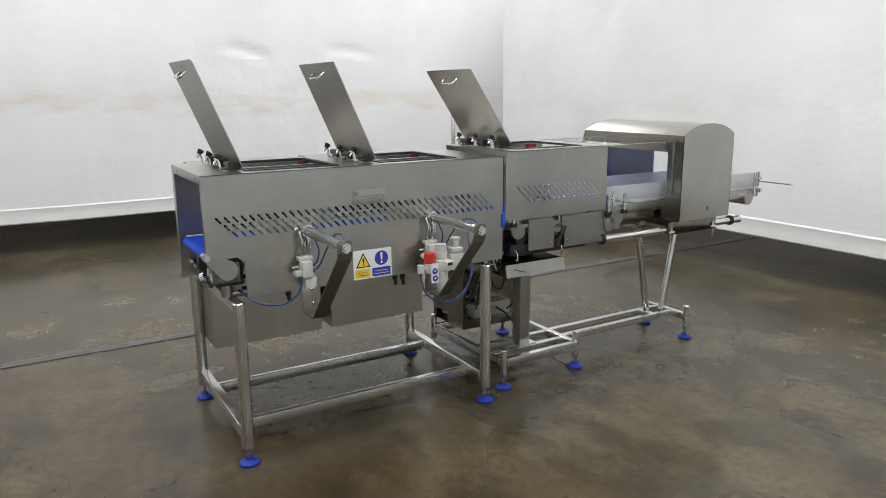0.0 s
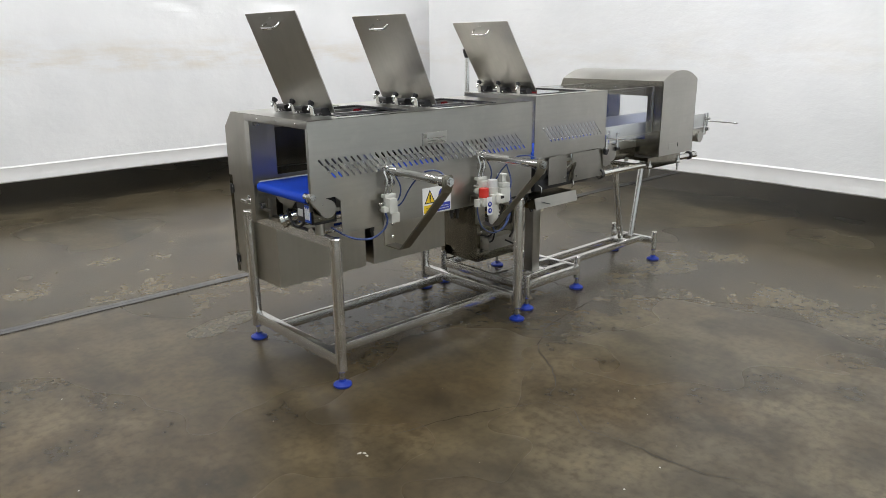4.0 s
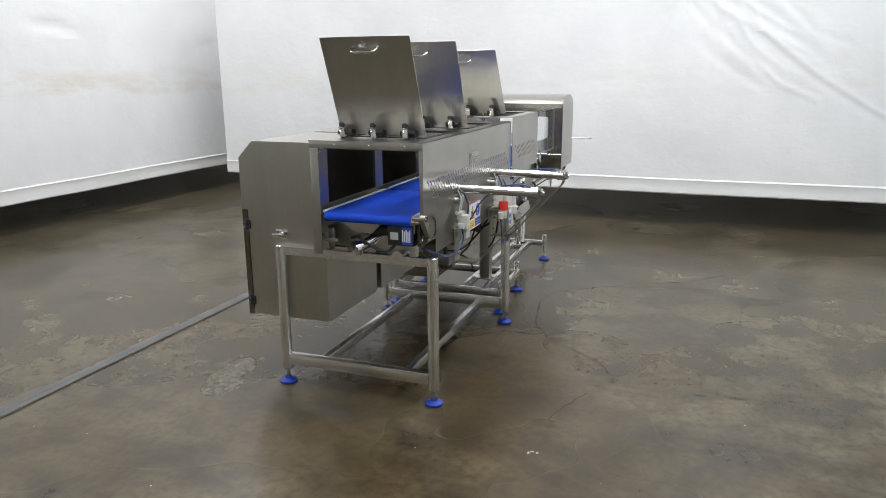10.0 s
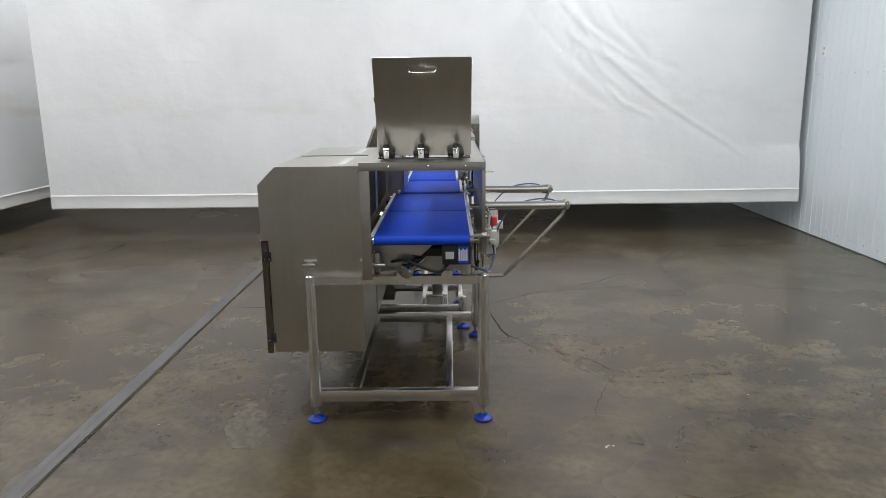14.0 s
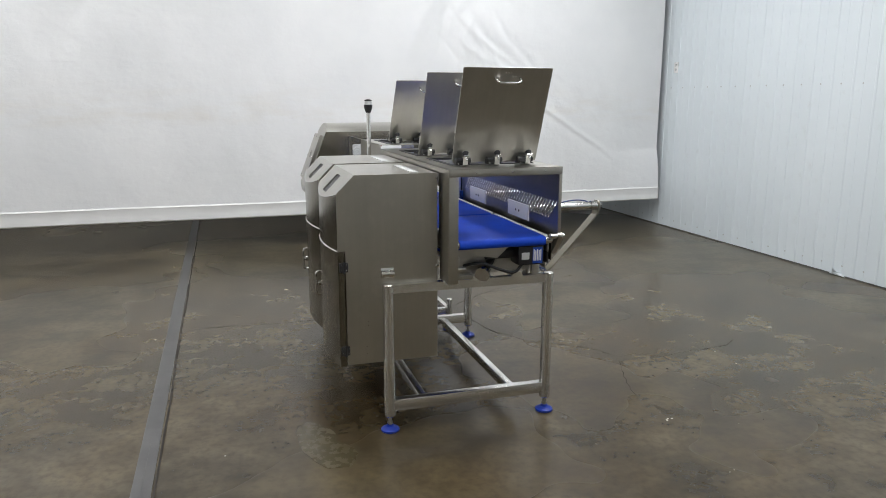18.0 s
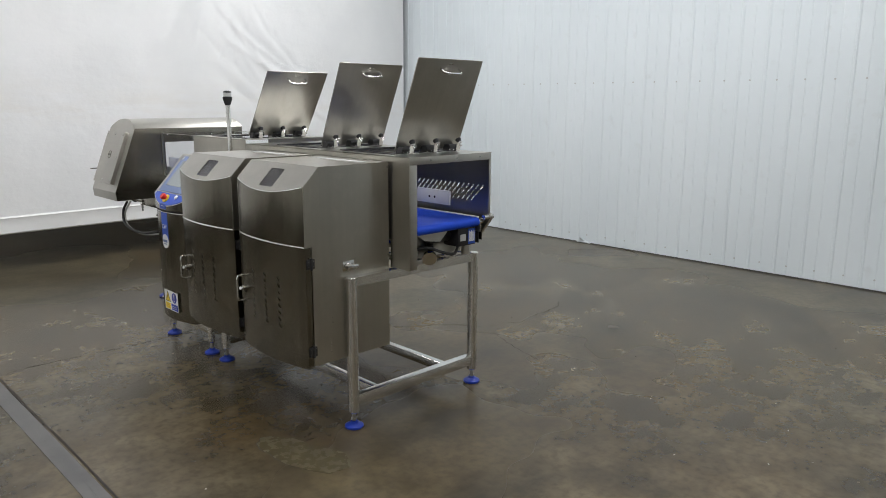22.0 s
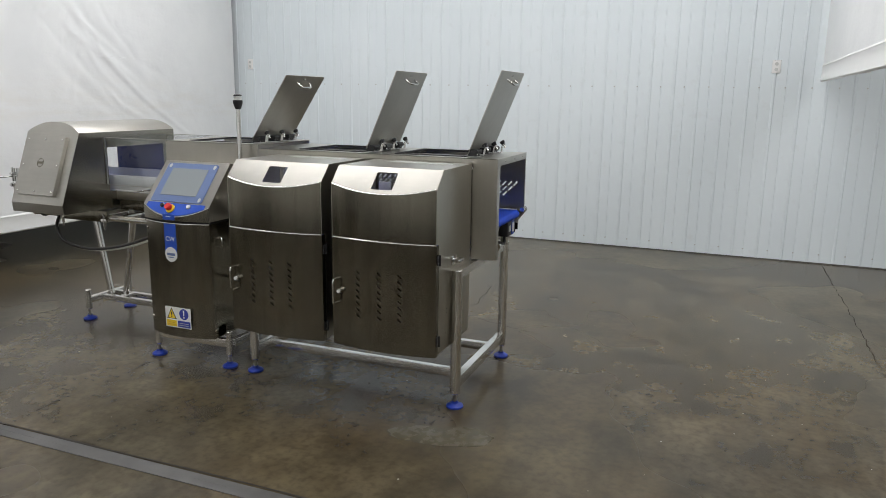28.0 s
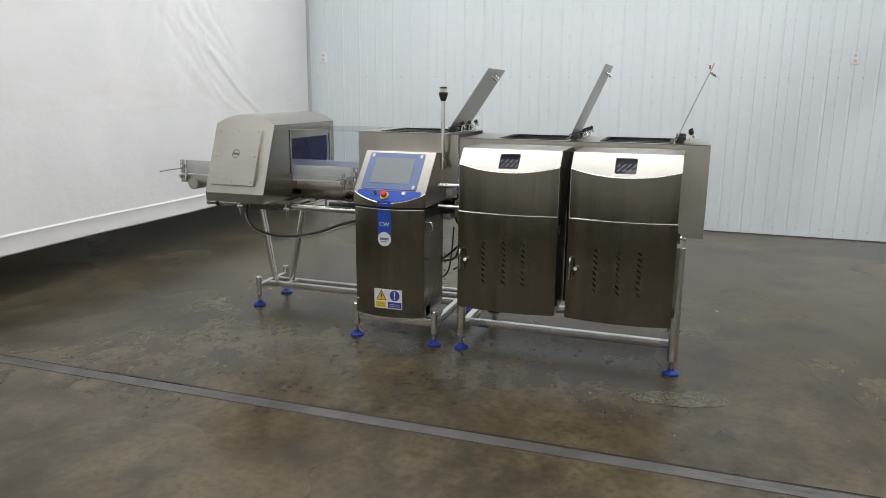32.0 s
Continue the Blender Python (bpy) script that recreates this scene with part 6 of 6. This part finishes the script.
part("junction_box", bm, STEEL, con, "flat steel junction box on the console's back")
for pts in ([(2.27, 3.27, 0.60), (2.24, 3.20, 0.52), (2.25, 3.17, 0.43), (2.31, 3.18, 0.40), (2.36, 3.22, 0.45), (2.37, 3.25, 0.56)],
            [(2.30, 3.216, 0.28), (2.33, 3.15, 0.25), (2.37, 3.12, 0.18), (2.42, 3.14, 0.15)], [(2.16, 3.22, 0.29), (2.13, 3.16, 0.33), (2.12, 3.12, 0.45), (2.13, 3.05, 0.60)]):
    bm = B()
    rod(bm, pts, 0.0055, 8)
    part("cable", bm, RUBBER, con, "black cable")
for x, y, z in ((2.16, 3.24, 0.50), (2.21, 3.26, 0.47)):
    bm = B()
    tube(bm, (x, y, z), (x, 3.296, z), 0.016, 14)
    part("cable_gland", bm, BLACK if x < 2.2 else BRASS, con)
for x in (KX0 + 0.012, KX1 - 0.012):
    bm = B()
    box(bm, x - 0.012, x + 0.012, 3.53, 3.60, 0.150, 0.215, 0.003)
    part("mount_lug", bm, TUBE, con)
warning_sign(2.244, KF + 0.0485, 0.202, (2.35, KF, 0.202), 1, CONSOLE, 0.178, 0.119)

# beacon on its pole
bec = thing("beacon_lamp", (2.135, 3.362, 1.00), "small black and clear beacon on a thin steel pole", "beacon", shift=(-0.030, 0.010, 0.030))
bm = B()
tube(bm, (2.135, 3.362, 1.02), (2.135, 3.362, 1.430), 0.0125, 16)
part("pole", bm, TUBE, bec)
bm = B()
lathe(bm, [(0.014, 1.420), (0.018, 1.428), (0.026, 1.452), (0.027, 1.468), (0.022, 1.470)], (2.135, 3.362, 0), 20)
part("socket", bm, BLACK, bec)
bm = B()
lathe(bm, [(0.022, 1.470), (0.022, 1.488), (0.017, 1.492)], (2.135, 3.362, 0), 20)
part("lens", bm, GREY, bec, "pale lens")
bm = B()
lathe(bm, [(0.023, 1.492), (0.023, 1.498), (0.008, 1.503)], (2.135, 3.362, 0), 20)
part("cap", bm, BLACK, bec)
bm = B()
lathe(bm, [(0.021, 1.022), (0.021, 1.075), (0.014, 1.08)], (2.135, 3.362, 0), 16)
part("clamp", bm, CHROME, bec)

# side arm from the console to the conveyor, and the wiring
arm = thing("support_arm", (2.0, 3.3, 0.86), "short steel tube arm between the console and the tunnel", "support arm", shift=CONSOLE)
bm = B()
tube(bm, (1.90, 3.42, 0.925), (2.10, 3.45, 0.925), 0.014, 14)
tube(bm, (1.90, 3.45, 0.800), (2.10, 3.45, 0.800), 0.012, 14)
part("tube", bm, TUBE, arm)
bm = B()
sheet(bm, [(3.32, 0.60), (3.46, 0.78), (3.46, 0.84), (3.32, 0.84)], [], lambda u, v, d: Vector((1.99 + d, u, v)), 0.006)
part("gusset", bm, STEEL, arm)


def cable(name, pts, r, mat, label, group="machine cables"):
    bm = B()
    rod(bm, pts, r, 8)
    p = Vector(pts[0])
    return single(name, bm, mat, label, "cable", tuple(p), group, shift=WEIGHER)


cable("power_cable", [(3.40, 3.50, 0.745), (3.38, 3.54, 0.68), (3.30, 3.56, 0.60), (3.12, 3.54, 0.565), (2.92, 3.48, 0.59), (2.75, 3.42, 0.65), (2.62, 3.36, 0.68)], 0.0085, RUBBER, "black cable drooping from the detector to the console")
cable("power_cable", [(3.41, 3.47, 0.745), (3.40, 3.52, 0.665), (3.30, 3.54, 0.585), (3.10, 3.52, 0.553), (2.90, 3.46, 0.58), (2.72, 3.40, 0.64), (2.61, 3.34, 0.66)], 0.0065, GREY, "grey cable drooping beside the black one")
cable("power_cable", [(1.96, 2.86, 0.74), (1.95, 2.85, 0.66), (1.99, 2.90, 0.58), (2.06, 3.02, 0.52), (2.10, 3.18, 0.47), (2.12, 3.30, 0.45)], 0.007, RUBBER, "black cable hanging behind the stand")
cable("power_cable", [(2.02, 2.84, 0.74), (2.05, 2.82, 0.63), (2.10, 2.84, 0.57), (2.16, 2.88, 0.60), (2.17, 2.92, 0.70)], 0.006, RUBBER, "black cable loop under the weighing belt")
cable("power_cable", [(2.42, 3.05, 0.70), (2.43, 3.08, 0.58), (2.40, 3.12, 0.45), (2.385, 3.16, 0.33), (2.37, 3.214, 0.27)], 0.006, RUBBER, "black cable behind the square column")
cable("power_cable", [(1.99, 2.88, 0.74), (1.97, 2.90, 0.62), (1.985, 2.98, 0.50), (2.03, 3.10, 0.39), (2.08, 3.214, 0.36)], 0.006, RUBBER, "black cable hanging behind the stand")
cable("power_cable", [(1.89, 3.50, 0.78), (1.93, 3.53, 0.70), (1.95, 3.52, 0.58), (1.99, 3.48, 0.50), (2.085, 3.45, 0.47)], 0.007, RUBBER, "black cable between cabinet and console")
for k in range(5):
    cable("signal_cable", [(1.90 + 0.02 * k, 2.83 + 0.015 * k, 0.735), (1.92 + 0.022 * k, 2.80 + 0.01 * k, 0.70 - 0.012 * k), (1.99 + 0.012 * k, 2.82 + 0.02 * k, 0.665 + 0.012 * k), (2.06, 2.86, 0.69), (2.12, 2.89, 0.715)], 0.004, RUBBER if k % 2 else GREY, "thin signal cable bundled under the guards", "signal cables")
con_conn = thing("air_coupling", (1.99, 2.84, 0.60), "brass and black hose coupling hanging under the guard", "hose coupling", shift=WEIGHER)
bm = B()
tube(bm, (1.985, 2.84, 0.60), (1.985, 2.84, 0.635), 0.009, 12)
part("coupling", bm, BRASS, con_conn)
bm = B()
rod(bm, [(1.985, 2.84, 0.635), (1.98, 2.845, 0.68), (1.97, 2.86, 0.735)], 0.006)
rod(bm, [(1.985, 2.84, 0.60), (1.98, 2.85, 0.53), (1.975, 2.87, 0.47), (1.985, 2.9, 0.43)], 0.006)
part("hose", bm, RUBBER, con_conn)

for x, z in ((1.435, 0.690), (1.475, 0.684), (0.93, 0.690)):
    bm = B()
    tube(bm, (x, 2.80, 0.702), (x, 2.80, z - 0.012), 0.014, 14, 0.011)
    tube(bm, (x, 2.80, z - 0.012), (x + 0.006, 2.802, z - 0.038), 0.008, 12)
    single("cable_gland", bm, BLACK, "black cable gland under the front panel", "cable gland", (x, 2.80, 0.70), "cable glands", shift=INFEED)
bm = B()
tube(bm, (2.745, 3.262, 0.805), (2.745, 3.345, 0.805), 0.034, 22)
tube(bm, (2.745, 3.345, 0.805), (2.745, 3.352, 0.805), 0.026, 22)
part("drive_motor", bm, STEEL_SHADED, oc, "round drive motor")
bm = B()
box(bm, 2.705, 2.790, 3.256, 3.264, 0.76, 0.90, 0.002)
part("motor_plate", bm, STEEL, oc)
for x in (2.722, 2.775):
    bm = B()
    box(bm, x - 0.008, x + 0.008, 2.796, 2.804, 0.835, 0.972, 0.002)
    part("guide_post", bm, TUBE, oc, "upright steel guide post")
bm = B()
teardrop(bm, 2.742, 0.790, 0.034, -0.028, 0.072, 0.016, 2.790, 0.006)
part("end_plate", bm, STEEL, oc)
bm = B()
box(bm, 2.70, 2.80, 2.796, 2.87, 0.828, 0.838, 0.002)
part("post_foot", bm, STEEL, oc)
bm = B()
tube(bm, (2.722, 2.775, 0.845), (2.722, 2.80, 0.845), 0.013, 14)
part("knob", bm, BLACK, oc, "black clamp knob")
bm = B()
box(bm, 2.76, 3.20, 2.90, 3.20, 0.772, 0.784, 0.002)
part("bed_plate", bm, STEEL_UP, oc)

# torn flashing at the foot of the ribbed wall
bm = B()
out = [(2.44, 0.004), (2.62, 0.004), (2.60, 0.018), (2.575, 0.022), (2.568, 0.060), (2.545, 0.064), (2.530, 0.036), (2.50, 0.030), (2.47, 0.018)]
sheet(bm, out, [], lambda u, v, d: Vector((u, Y0 + 0.016 + 0.5 * v * math.sin(u * 40) + d, v)), 0.003)
single("torn_flashing", bm, WALL_PAINT, "torn pale metal flashing curling off the wall foot", "flashing", (2.53, Y0 + 0.02, 0))

# small dirt on the floor: dark flakes under the stand, pale crumbs about it
DIRT = plain("dirt_flakes", (0.02, 0.017, 0.013), 0.8)
CRUMB = plain("pale_crumbs", (0.42, 0.39, 0.32), 0.8)


def scatter(name, label, mat, spots, seed):
    bm, rnd = B(), random.Random(seed)
    for x0, x1, y0, y1, count, small, large in spots:
        for _ in range(count):
            cx, cy, r = rnd.uniform(x0, x1), rnd.uniform(y0, y1), rnd.uniform(small, large)
            turn, slim = rnd.uniform(0, 3.14), rnd.uniform(0.35, 1.0)
            ring = []
            for k in range(7):
                a = 2 * math.pi * k / 7
                q = r * rnd.uniform(0.6, 1.2)
                x, y = q * math.cos(a), slim * q * math.sin(a)
                ring.append((cx + x * math.cos(turn) - y * math.sin(turn), cy + x * math.sin(turn) + y * math.cos(turn)))
            low = [bm.verts.new((x, y, 0.0006)) for x, y in ring]
            top = [bm.verts.new((cx + 0.8 * (x - cx), cy + 0.8 * (y - cy), 0.0016 + 0.15 * small)) for x, y in ring]
            bm.faces.new(top)
            for k in range(7):
                bm.faces.new((low[k], low[(k + 1) % 7], top[(k + 1) % 7], top[k]))
    single(name, bm, mat, label, "dirt", kind="stuff")


scatter("dirt_flakes", "dark dried dirt flakes on the floor under the machine", DIRT, [(0.9, 1.85, 3.0, 3.6, 22, 0.004, 0.014), (1.5, 2.3, 3.4, 4.3, 6, 0.002, 0.005), (-1.0, 4.5, 0.5, 4.4, 30, 0.002, 0.006)], 5)
scatter("pale_crumbs", "small pale crumbs strewn over the concrete floor", CRUMB, [(-1.2, 3.6, 1.2, 4.5, 46, 0.002, 0.0055), (0.40, 0.47, 2.22, 2.27, 3, 0.006, 0.012), (-2.4, 0.0, 1.5, 5.0, 18, 0.002, 0.005)], 9)
